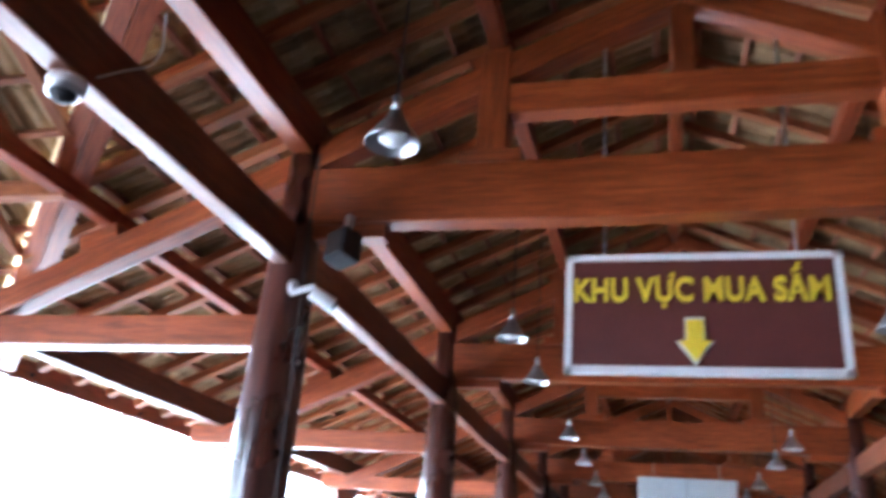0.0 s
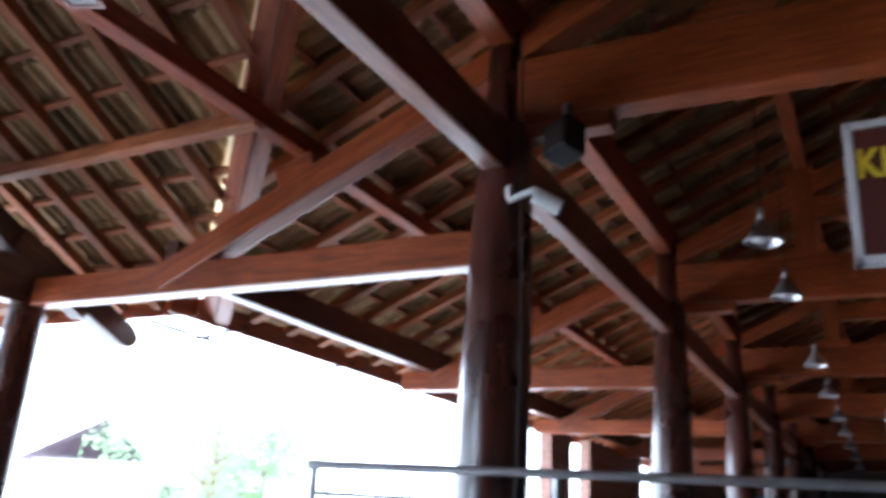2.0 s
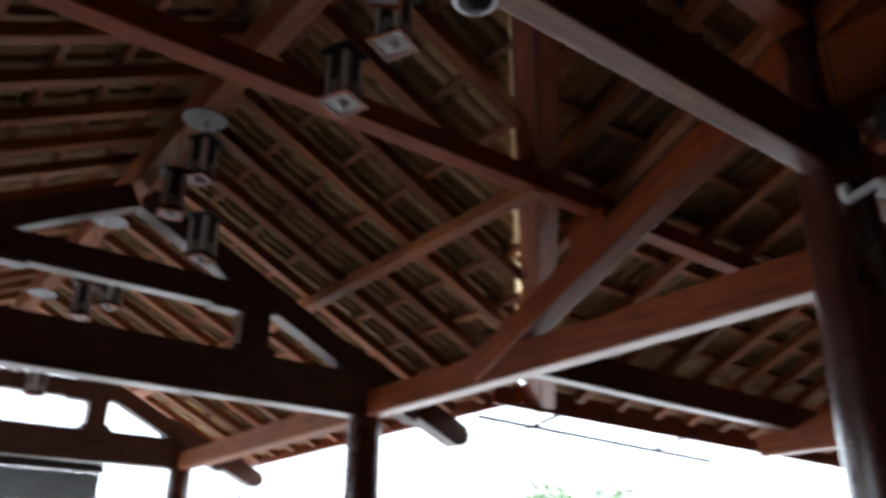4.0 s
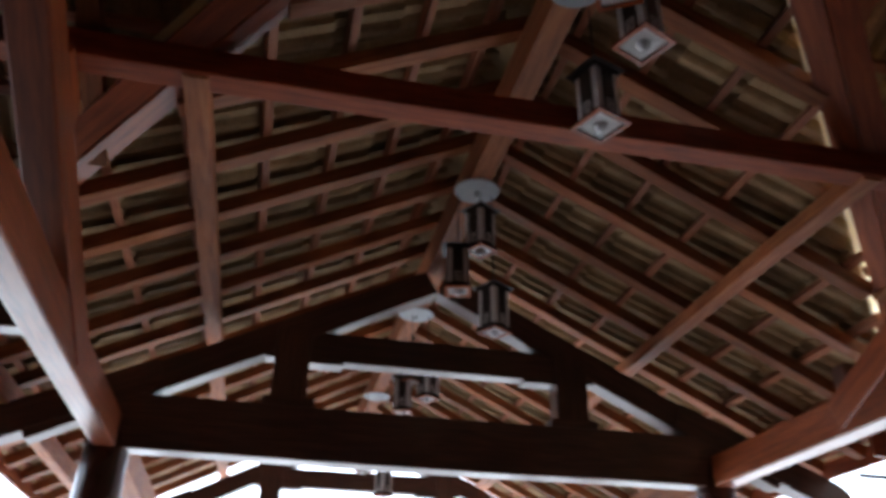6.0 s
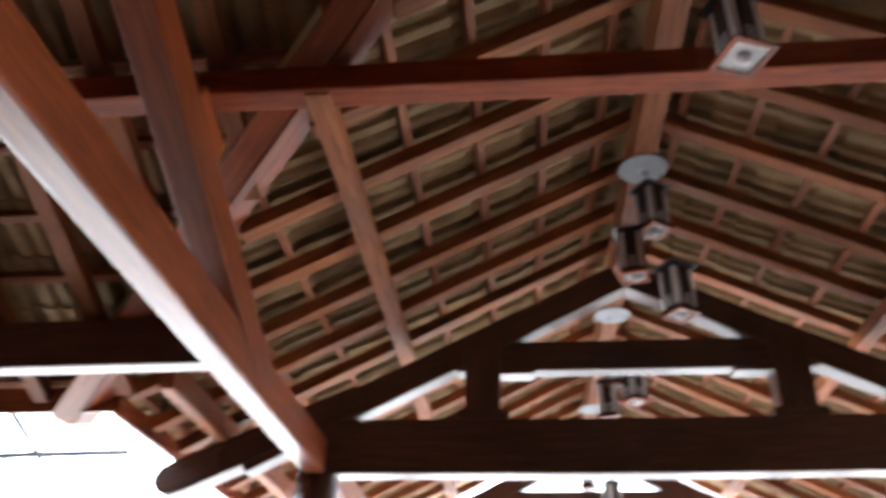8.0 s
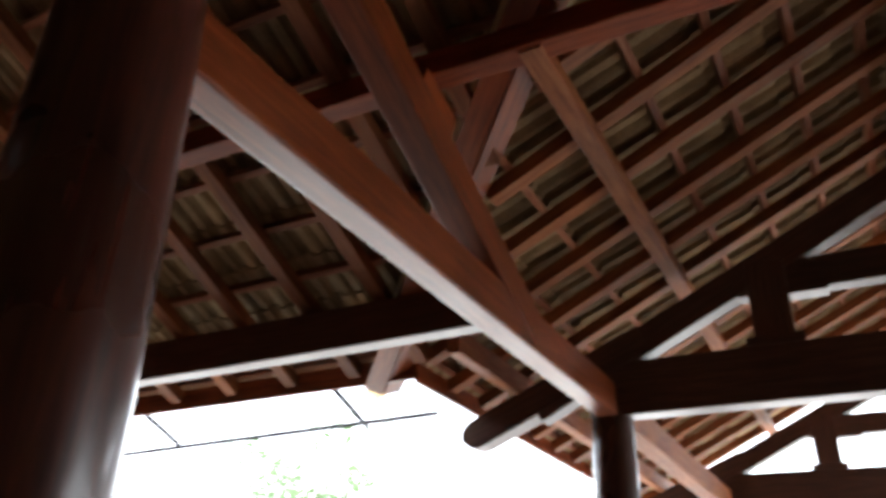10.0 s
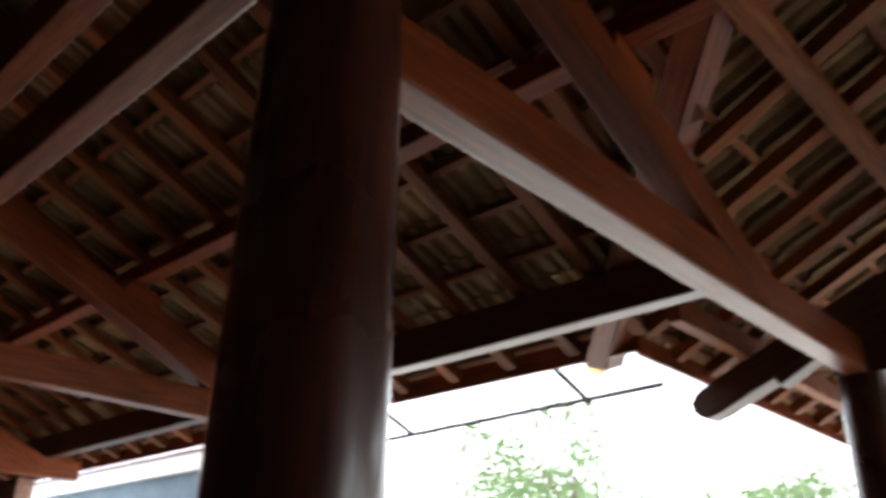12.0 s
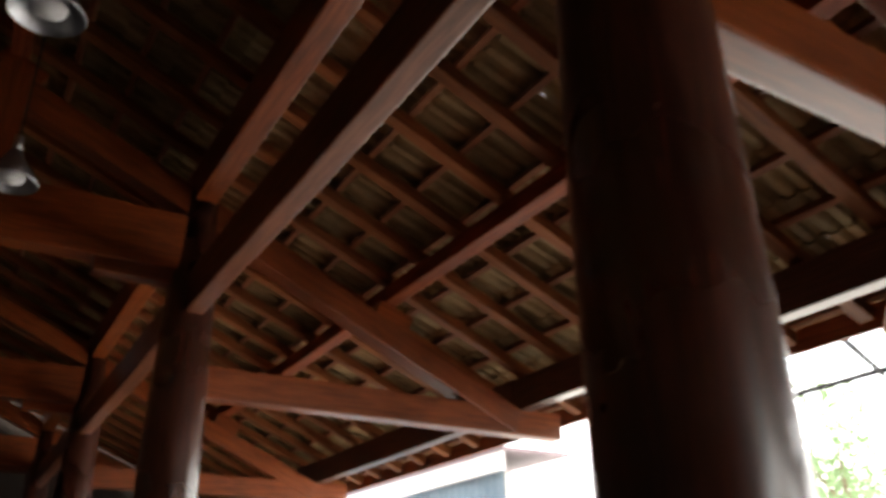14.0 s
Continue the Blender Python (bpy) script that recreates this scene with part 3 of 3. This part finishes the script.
# ---- hanging lamps of the hall ----
def bell_lamp(x, y, z, drop):
    t = thing("bell_lamp", "small spun-metal bell lamp hanging on a cord in the hall", "lamp", "bell lamps", at=(x, y, z))
    sh = lathe([(0.119, 0.02), (0.122, 0.024), (0.116, 0.034), (0.1, 0.062), (0.074, 0.1), (0.048, 0.135), (0.034, 0.165), (0.028, 0.185), (0.0, 0.185)], 24)
    inner = lathe([(0.119, 0.02), (0.111, 0.034), (0.095, 0.062), (0.068, 0.1), (0.042, 0.13), (0.0, 0.135)], 24, sh)
    shade = part("shade", sh, STEEL, t, "bright metal bell shade", smooth=True)
    part("bulb", lathe([(0.0, 0.024), (0.04, 0.028), (0.06, 0.04), (0.064, 0.055), (0.05, 0.085), (0.025, 0.12), (0.0, 0.12)], 20), WHITE, t, "white bulb", smooth=True)
    part("neck", lathe([(0.0, 0.27), (0.018, 0.265), (0.022, 0.185), (0.0, 0.185)], 12), STEEL, shade, smooth=True)
    part("cord", tube(0.006, drop, 6, pose(0, 0, 0.26 + drop / 2)), DARK, t, "thin dark cord")
    return t


LAMP = bell_lamp(1.15, 2.5, 3.29, main_z(1.15) - 3.29 - 0.26)
for yy in (-1.42, -2.7, 5.6, 7.0, 9.94, 12.1, 14.5, 16.6, 18.8, 21.4, 24.0):
    copy_thing(LAMP, pose(1.15, yy, 3.34))
for yy in (5.2, 9.9, 11.4, 13.5, 15.6, 18.0, 21.0):
    copy_thing(LAMP, pose(3.76, yy, 3.3))


# ---- box lanterns on ceiling discs in the wing ----
def box_lantern(x, y, z, drop, turn, rim_wide=0.146):
    t = thing("box_lantern", "square lantern with dark fretted panels between pale strips, hanging on cords", "lantern", "box lanterns", at=(x, y, z))
    t.rotation_euler = (0, 0, radians(turn))
    w, h = 0.122, 0.27
    for zz, hh in ((0.018, 0.02), (h - 0.01, 0.02)):
        fr = bmesh.new()
        for q in (-1, 1):
            box(w + 0.012, 0.012, hh, (0, q * w / 2, zz), bm=fr)
            box(0.012, w, hh, (q * w / 2, 0, zz), bm=fr)
        part("trim_band", fr, DARK, t, "dark brown trim band")
    for k in range(4):
        m = pose(0, 0, 0, 0, 0, 90 * k) @ pose(0, -w / 2, h / 2)
        pane = part("panel", box(w - 0.004, 0.003, h * 0.9, (0, 0.002, 0)), FROST, t, "white frosted panel", m=m)
        part("dark_panel", box(w * 0.52, 0.004, h * 0.9, (0, -0.002, 0)), DARK, pane, "dark centre panel")
        key = bmesh.new()
        for x0, z0, sx, sz in ((-0.13, -0.26, 0.04, 0.22), (0, -0.16, 0.26, 0.02), (0.13, -0.25, 0.04, 0.2), (0.05, -0.35, 0.18, 0.02), (-0.03, -0.29, 0.04, 0.12), (0.02, -0.23, 0.12, 0.02)):
            box(sx * w, 0.003, sz * h, (x0 * w, -0.005, z0 * h), bm=key)
        part("key_fret", key, FROST, pane, "pale key-pattern fret")
    rim = bmesh.new()
    for q in (-1, 1):
        box(rim_wide, 0.02, 0.012, (0, q * (rim_wide / 2 - 0.01), 0), bm=rim)
        box(0.02, rim_wide - 0.04, 0.012, (q * (rim_wide / 2 - 0.01), 0, 0), bm=rim)
    part("bottom_rim", rim, WOOD, t, "brown rim round the open base")
    part("base_pane", box(rim_wide - 0.04, rim_wide - 0.04, 0.003, (0, 0, 0.004)), FROST, t, "frosted base pane")
    part("bulb", lathe([(0.0, -0.03), (0.022, -0.022), (0.03, 0.0), (0.024, 0.02), (0.0, 0.022)], 12), WHITE, t, "white bulb", smooth=True)
    cap = bmesh.new()
    bmesh.ops.create_cone(cap, cap_ends=True, segments=4, radius1=0.128, radius2=0.05, depth=0.028, matrix=pose(0, 0, h + 0.014, 0, 0, 45))
    part("cap", cap, DARK, t, "dark low pyramid cap")
    part("cord", tube(0.0035, drop, 6, pose(0, 0, h + 0.028 + drop / 2)), DARK, t)
    return t


def ceiling_disc(x, z):
    t = thing("ceiling_disc", "round pale metal disc under the ridge beam for lantern cords", "ceiling disc", "ceiling discs", at=(x, YC, z))
    part("plate", lathe([(0.0, 0.0), (0.135, 0.0), (0.14, 0.006), (0.13, 0.012), (0.0, 0.012)], 28), GREY, t, smooth=False)
    part("hook", lathe([(0.0, -0.05), (0.008, -0.045), (0.01, -0.01), (0.02, 0.0), (0.0, 0.0)], 10), STEEL, t)


LANTERNS = (
    (-1.12, ((-1.25, 2.1, 3.6, 21), (-0.97, 2.18, 3.8, 24), (-0.82, 2.02, 3.9, 60))),
    (-2.8, ((-2.8, 2.02, 3.83, 32), (-2.87, 1.9, 3.59, 77), (-2.83, 2.1, 3.34, 32))),
    (-4.7, ((-4.7, 1.97, 3.67, 35), (-4.68, 2.1, 3.54, 30), (-4.75, 1.92, 3.44, 75))),
    (-6.85, ((-6.85, 2.05, 3.66, 35), (-6.8, 1.9, 3.45, 70), (-6.9, 2.12, 3.25, 30))),
)
for x, hung in LANTERNS:
    ceiling_disc(x, 4.236)
    for lx, ly, lz, turn in hung:
        box_lantern(lx, ly, lz, 4.236 - lz - 0.298, turn, 0.178 if x > -2 else 0.146)

# ---- hanging sign ----
sign = thing("hanging_sign", "maroon hanging sign with yellow letters in a pale metal frame", "sign", at=(2.51, 4.53, 3.21))
part("face", box(1.56, 0.06, 0.69), SIGNRED, sign)
for s in (-1, 1):
    part("frame_rail", box(1.64, 0.08, 0.045, (0, 0, s * 0.365), 0.004), WHITE, sign)
    part("frame_stile", box(0.045, 0.08, 0.775, (s * 0.798, 0, 0), 0.004), WHITE, sign)
    lift = main_z(2.51 + s * 0.58) - 3.21
    part("chain", tube(0.011, lift - 0.37, 6, pose(s * 0.58, 0.02, (lift + 0.37) / 2 + 0.01)), STEEL, sign, "grey hanging chain")
txt = bpy.data.curves.new("letters", "FONT")
txt.body, txt.size, txt.align_x, txt.extrude, txt.offset = "KHU V\u1ef0C MUA S\u1eaeM", 0.155, "CENTER", 0.012, 0.004
txt.space_character = 1.06
txt.materials.append(YELLOW)
draft = new("letter_draft", txt)
letters = new("letters", bpy.data.meshes.new_from_object(draft.evaluated_get(bpy.context.evaluated_depsgraph_get())))
bpy.data.objects.remove(draft)
letters.parent, letters.matrix_basis = sign, pose(-0.015, -0.042, 0.072, 90, 0, 0) @ Matrix.Diagonal((1.03, 1.36, 1, 1))
ARROW = ((-0.049, -0.058), (0.049, -0.058), (0.049, -0.187), (0.093, -0.187), (0.0, -0.315), (-0.093, -0.187), (-0.049, -0.187))


def arrow(name, grow, y, deep, material, label):
    ab = bmesh.new()
    cx, cz = 0.0, -0.18
    face = ab.faces.new([ab.verts.new((cx + (a - cx) * grow - 0.04, y, cz + (b - cz) * grow)) for a, b in ARROW])
    ext = bmesh.ops.extrude_face_region(ab, geom=[face])
    bmesh.ops.translate(ab, verts=[v for v in ext["geom"] if isinstance(v, bmesh.types.BMVert)], vec=(0, -deep, 0))
    bmesh.ops.recalc_face_normals(ab, faces=ab.faces)
    part(name, ab, material, sign, label)


arrow("arrow_border", 1.16, -0.032, 0.012, WHITE, "pale border round the arrow")
arrow("arrow", 1.0, -0.038, 0.018, YELLOW, "yellow arrow pointing down")

# far white board
wb = thing("white_board", "two-panel pale board hanging across the hall", "board", at=(2.73, 15.85, 3.2))
for s in (-1, 1):
    part("panel", box(0.88, 0.04, 1.05, (s * 0.455, 0, 0), 0.004), BOARD, wb)
    part("hanger", tube(0.008, 0.3, 6, pose(s * 0.6, 0, 0.67)), STEEL, wb)
part("divider", box(0.03, 0.05, 1.07), STEEL, wb)


# ---- surveillance cameras, speaker and cables at the column ----
cc = thing("bullet_camera", "white bullet camera on a wall arm at the column", "security camera", at=(0.29, 3.76, 3.1))
part("arm", tube(0.02, 0.16, 10, pose(-0.1, 0.06, 0.03, 0, 75, 0)), WHITE, cc)
part("foot", tube(0.045, 0.03, 14, pose(-0.17, 0.06, 0.05, 0, 90, 0)), WHITE, cc)
housing = part("housing", tube(0.045, 0.15, 18, pose(0.06, -0.0, -0.05, 0, 115, 30)), WHITE, cc, smooth=False)
part("lens", tube(0.034, 0.02, 14, pose(0.126, 0.038, -0.082, 0, 115, 30)), BLACK, housing, "black glass lens")

dm = thing("dome_camera", "white dome camera under the plate beam", "security camera", at=(-0.02, 1.86, 3.315))
part("base", lathe([(0.0, 0.0), (0.075, 0.0), (0.08, -0.02), (0.075, -0.05), (0.06, -0.06), (0.0, -0.06)], 24), WHITE, dm, smooth=True)
part("dome", lathe([(0.055, -0.06), (0.05, -0.085), (0.03, -0.105), (0.0, -0.112)], 20), BLACK, dm, "dark glass dome", smooth=True)
part("collar", lathe([(0.075, -0.05), (0.07, -0.075), (0.055, -0.07), (0.055, -0.05)], 20), STEEL, dm, smooth=True)

sp = thing("loudspeaker", "black box loudspeaker hung below the tie beam", "loudspeaker", at=(0.42, 3.8, 3.39))
sp.rotation_euler = (radians(-8), radians(-8), radians(-25))
part("cabinet", box(0.17, 0.15, 0.2, (0, 0, 0), 0.015), BLACK, sp)
part("grille", box(0.14, 0.01, 0.17, (0, -0.078, 0), 0.003), DARK, sp, "dark mesh grille")
part("bracket", box(0.04, 0.05, 0.16, (0, 0.02, 0.17), 0.004), STEEL, sp)


def cable(name, pts, r, material, label):
    cu = bpy.data.curves.new(name, "CURVE")
    cu.dimensions, cu.bevel_depth, cu.bevel_resolution = "3D", r, 2
    s = cu.splines.new("BEZIER")
    s.bezier_points.add(len(pts) - 1)
    for bp, p in zip(s.bezier_points, pts):
        bp.co = p
        bp.handle_left_type = bp.handle_right_type = "AUTO"
    cu.materials.append(material)
    return tagged(new(name, cu), label, "cable")


cable("column_cable", [(0.13, 3.88, 4.1), (0.15, 3.86, 3.6), (0.17, 3.84, 3.2), (0.19, 3.86, 2.4), (0.19, 3.87, 1.2), (0.18, 3.9, 0.1)], 0.008, DARK, "dark cable running down the timber column")
cable("dome_cable", [(0.0, 1.88, 3.31), (0.1, 1.98, 3.42), (0.13, 2.15, 3.6), (0.08, 2.2, 3.9)], 0.005, WHITE, "thin pale cable from the dome camera")

# ---- metal rack beside the column ----
rk = thing("steel_rack", "grey tubular steel rack standing in the hall", "rack", at=(0.53, 3.45, 0.01))
for px in (-1.2, 0.02, 1.24):
    part("post", tube(0.02, 1.7, 10, pose(px, 0, 0.83)), STEEL, rk)
part("rail", tube(0.02, 2.5, 10, pose(0.02, 0, 1.7, 0, 90, 0)), STEEL, rk)
for zz in (1.57, 1.25, 0.8):
    part("rail", tube(0.01, 2.46, 8, pose(0.02, 0, zz, 0, 90, 0)), STEEL, rk)

# ---- red globe lantern outside ----
rl = thing("red_lantern", "round red silk lantern hanging under the wing beam", "lantern", at=(-6.12, 3.95, 2.16))
globe = [(0.24 * math.sin(math.pi * k / 12) + 0.02, -0.2 * math.cos(math.pi * k / 12)) for k in range(13)]
part("globe", lathe(globe, 24), LANTERNRED, rl, smooth=True)
for zz in (-0.22, 0.2):
    part("collar", tube(0.07, 0.04, 16, pose(0, 0, zz)), YELLOW, rl, "gold collar")
part("cord", tube(0.005, 0.46, 6, pose(0, 0, 0.44)), DARK, rl)

# ---- awning pipes outside the eave ----
for s in (1, -1):
    aw = thing("awning_frame", "thin dark steel awning frame outside the eave", "frame", "awning frames", at=(-4.2, YC - s * 3.38, 3.06))
    part("long_pipe", tube(0.02, 3.6, 8, pose(0, -s * 1.8, -0.03, 91 * s, 0, 0)), AWNING, aw)
    for ya, yb in ((-0.26, -0.62), (-1.96, -2.54)):
        m, length = along((0.96, s * ya, -0.05), (0, s * yb, -0.04))
        part("strut", tube(0.02, length, 8, m @ pose(length / 2, 0, 0, 0, 90, 0)), AWNING, aw)


# ---- yard beyond ----
def tree(x, y, h, spread, seed):
    rnd = random.Random(seed)
    t = thing("tree", "leafy green tree in the yard, washed out by daylight", "tree", "yard trees", at=(x, y, -0.16))
    bm = lathe([(0.16, 0.0), (0.12, h * 0.2), (0.08, h * 0.5), (0.03, h * 0.85), (0.0, h * 0.86)], 10)
    for k in range(7):
        a, zz = rnd.uniform(0, 6.28), h * rnd.uniform(0.3, 0.7)
        p1 = Vector((math.cos(a) * spread * 0.7, math.sin(a) * spread * 0.7, zz + h * 0.2))
        m, length = along((0, 0, zz), p1)
        bmesh.ops.create_cone(bm, cap_ends=True, segments=6, radius1=0.05, radius2=0.012, depth=length, matrix=m @ pose(length / 2, 0, 0, 0, 90, 0))
    part("trunk", bm, BARK, t, "brown trunk and limbs")
    vs, fs = [], []
    clumps = [(rnd.uniform(0, 6.28), rnd.uniform(0.2, 1.0), rnd.uniform(0.35, 1.0)) for _ in range(34)]
    for a, rr, zz in clumps:
        c = Vector((math.cos(a) * rr * spread * (1.15 - 0.6 * abs(zz - 0.6)), math.sin(a) * rr * spread * (1.15 - 0.6 * abs(zz - 0.6)), zz * h))
        for _ in range(90):
            o = Vector((rnd.gauss(0, 1), rnd.gauss(0, 1), rnd.gauss(0, 0.7))) * spread * 0.17
            q = Euler((rnd.uniform(0, 6), rnd.uniform(0, 6), rnd.uniform(0, 6))).to_matrix()
            s = rnd.uniform(0.06, 0.13)
            b = len(vs)
            vs += [(c + o + q @ Vector(v) * s)[:] for v in ((-1, 0, 0), (0, -0.4, 0.1), (1, 0, 0), (0, 0.4, 0.1))]
            fs.append((b, b + 1, b + 2, b + 3))
    me = bpy.data.meshes.new("crown")
    me.from_pydata(vs, [], fs)
    me.materials.append(LEAF)
    cr = new("crown", me)
    cr.parent = t
    return t


for k, (x, y, h, s) in enumerate(((-13.9, 16.8, 4.3, 2.7), (-18, 10.5, 3.2, 2.0), (-14, 19, 3.6, 2.0), (-13.5, -8.5, 5.4, 2.2), (-15.5, -11, 4.6, 2.0), (-17, -5.5, 4.2, 1.8), (-20, 5, 3.4, 2.0))):
    tree(x, y, h, s, k)

# ---- dark roller blind under the outer wing truss ----
bl = thing("roller_blind", "dark slatted roller blind hanging under the outer wing truss", "blind", at=(-7.9, 2.3, 2.8))
part("roll", tube(0.05, 1.7, 14, pose(0, 0, -0.04, 90, 0, 0)), DARK, bl, smooth=False)
for q in range(16):
    part("slat", box(0.012, 1.66, 0.048, (0, 0, -0.12 - q * 0.05)), BLUEDARK, bl)

# ---- neighbouring low house and shed ----
hs = thing("low_house", "distant low house with a weathered mauve roof", "house", at=(-22.8, 23.0, -0.16))
part("wall", box(6, 6, 2.7, (0, 0, 1.35)), WALLPALE, hs)
rb = bmesh.new()
pts = [rb.verts.new(p) for p in ((3.6, -3.4, 2.6), (3.6, 3.4, 2.6), (0, 2.6, 4.2), (0, -2.6, 4.2), (-3.6, -3.4, 2.6), (-3.6, 3.4, 2.6))]
rb.faces.new((pts[0], pts[1], pts[2], pts[3]))
rb.faces.new((pts[3], pts[2], pts[5], pts[4]))
bmesh.ops.solidify(rb, geom=rb.faces[:], thickness=0.1)
part("roof", rb, ROOFRED, hs)
for yy in (-1.8, 0, 1.8):
    part("window", box(0.08, 1.1, 1.1, (3.0, yy, 1.5), 0.01), DARK, hs)

sd = thing("shed", "neighbouring shed clad in pale blue corrugated sheet", "shed", at=(-6, -15, -0.16))
part("body", box(1.0, 12.0, 3.7, (-0.5, 0, 1.85)), WALLPALE, sd)
cb = bmesh.new()
prev = None
for k in range(121):
    yy, xx = -6 + k * 0.1, 0.02 + 0.02 * (k % 2)
    row = [cb.verts.new((xx, yy, 0.05)), cb.verts.new((xx, yy, 3.75))]
    if prev:
        cb.faces.new((prev[0], row[0], row[1], prev[1]))
    prev = row
bmesh.ops.solidify(cb, geom=cb.faces[:], thickness=0.004)
part("cladding", cb, BLUESHEET, sd, "pale blue corrugated sheet")
part("fascia", box(0.06, 12.2, 0.28, (0.1, 0, 3.85), 0.004), WHITE, sd, "white fascia board")
part("roof", box(1.3, 12.3, 0.06, (-0.5, 0, 4.02), 0.004), ROOFRED, sd)

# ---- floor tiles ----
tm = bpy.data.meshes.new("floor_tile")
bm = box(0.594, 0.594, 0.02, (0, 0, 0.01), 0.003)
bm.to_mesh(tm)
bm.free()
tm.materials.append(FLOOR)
# out of view; they carry the same light-damping dark colour as the slab
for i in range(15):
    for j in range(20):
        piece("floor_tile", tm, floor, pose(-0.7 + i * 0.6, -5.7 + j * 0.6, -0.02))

# ---- roof tiles ----
UPM = Vector((1, 0, 0.44))
L_MAIN = (MID - EAVE + 0.08) * math.sqrt(1 + 0.44 ** 2)
vl = [(Vector((valley_x(YC), YC, 0)), Vector((valley_x(-1), -1, 0))), (Vector((valley_x(YC), YC, 0)), Vector((valley_x(-1), 5, 0)))]
nl = Vector((-(vl[0][1] - vl[0][0]).y, (vl[0][1] - vl[0][0]).x, 0)).normalized()
nl = nl if nl.y > 0 else -nl            # points from the hall slope into the wing, on the low-y side
nr = Vector((nl.x, -nl.y, 0))
GAP, GAP_R = 0.03, 0.06
# the hall slope in three runs: before the wing, across it, and after it
tile_slope(roof_main, slope_frame((EAVE - 0.06, YC, main_z(EAVE - 0.06)), (0, -1, 0), UPM), YC - Y_LO, L_MAIN, lambda p: -4.5 < p.y and p.x < 0.4, [(vl[0][0] + nl * -GAP, nl)], 1)
tile_slope(roof_main, slope_frame((EAVE - 0.06, Y_HI, main_z(EAVE - 0.06)), (0, -1, 0), UPM), Y_HI - YC, L_MAIN, lambda p: p.y < 7.5 and p.x < 0.4, [(vl[1][0] + nr * -GAP_R, nr)], 2)
tile_slope(roof_far, slope_frame((WIDE - EAVE + 0.06, Y_LO, main_z(EAVE - 0.06)), (0, 1, 0), Vector((-1, 0, 0.44))), Y_HI - Y_LO, L_MAIN, lambda p: False, (), 3)
L_WING = (YC - W_EAVE + 0.08) * math.sqrt(1.25)
tile_slope(roof_wing_l, slope_frame((-D2 - 0.85, W_EAVE - 0.06, wing_z(W_EAVE - 0.06)), (1, 0, 0), Vector((0, 1, 0.5))), D2 + 1.15, L_WING, lambda p: p.x > -6, [(vl[0][0] - nl * 0.07, -nl)], 4)
tile_slope(roof_wing_r, slope_frame((0.3, 4 - W_EAVE + 0.06, wing_z(W_EAVE - 0.06)), (-1, 0, 0), Vector((0, -1, 0.5))), D2 + 1.15, L_WING, lambda p: p.x > -6, [(vl[1][0] + nr * 0.01, -nr)], 5)
# ridge caps
for name, p0, p1, rf in (("ridge_cap", (MID, Y_LO, main_z(MID) + 0.1), (MID, Y_HI, main_z(MID) + 0.1), roof_main), ("ridge_cap", (-D2 - 0.85, YC, wing_z(YC) + 0.1), (0.3, YC, wing_z(YC) + 0.1), roof_wing_l)):
    beam(name, p0, p1, 0.26, 0.06, TILE, rf, bevel=0.02)
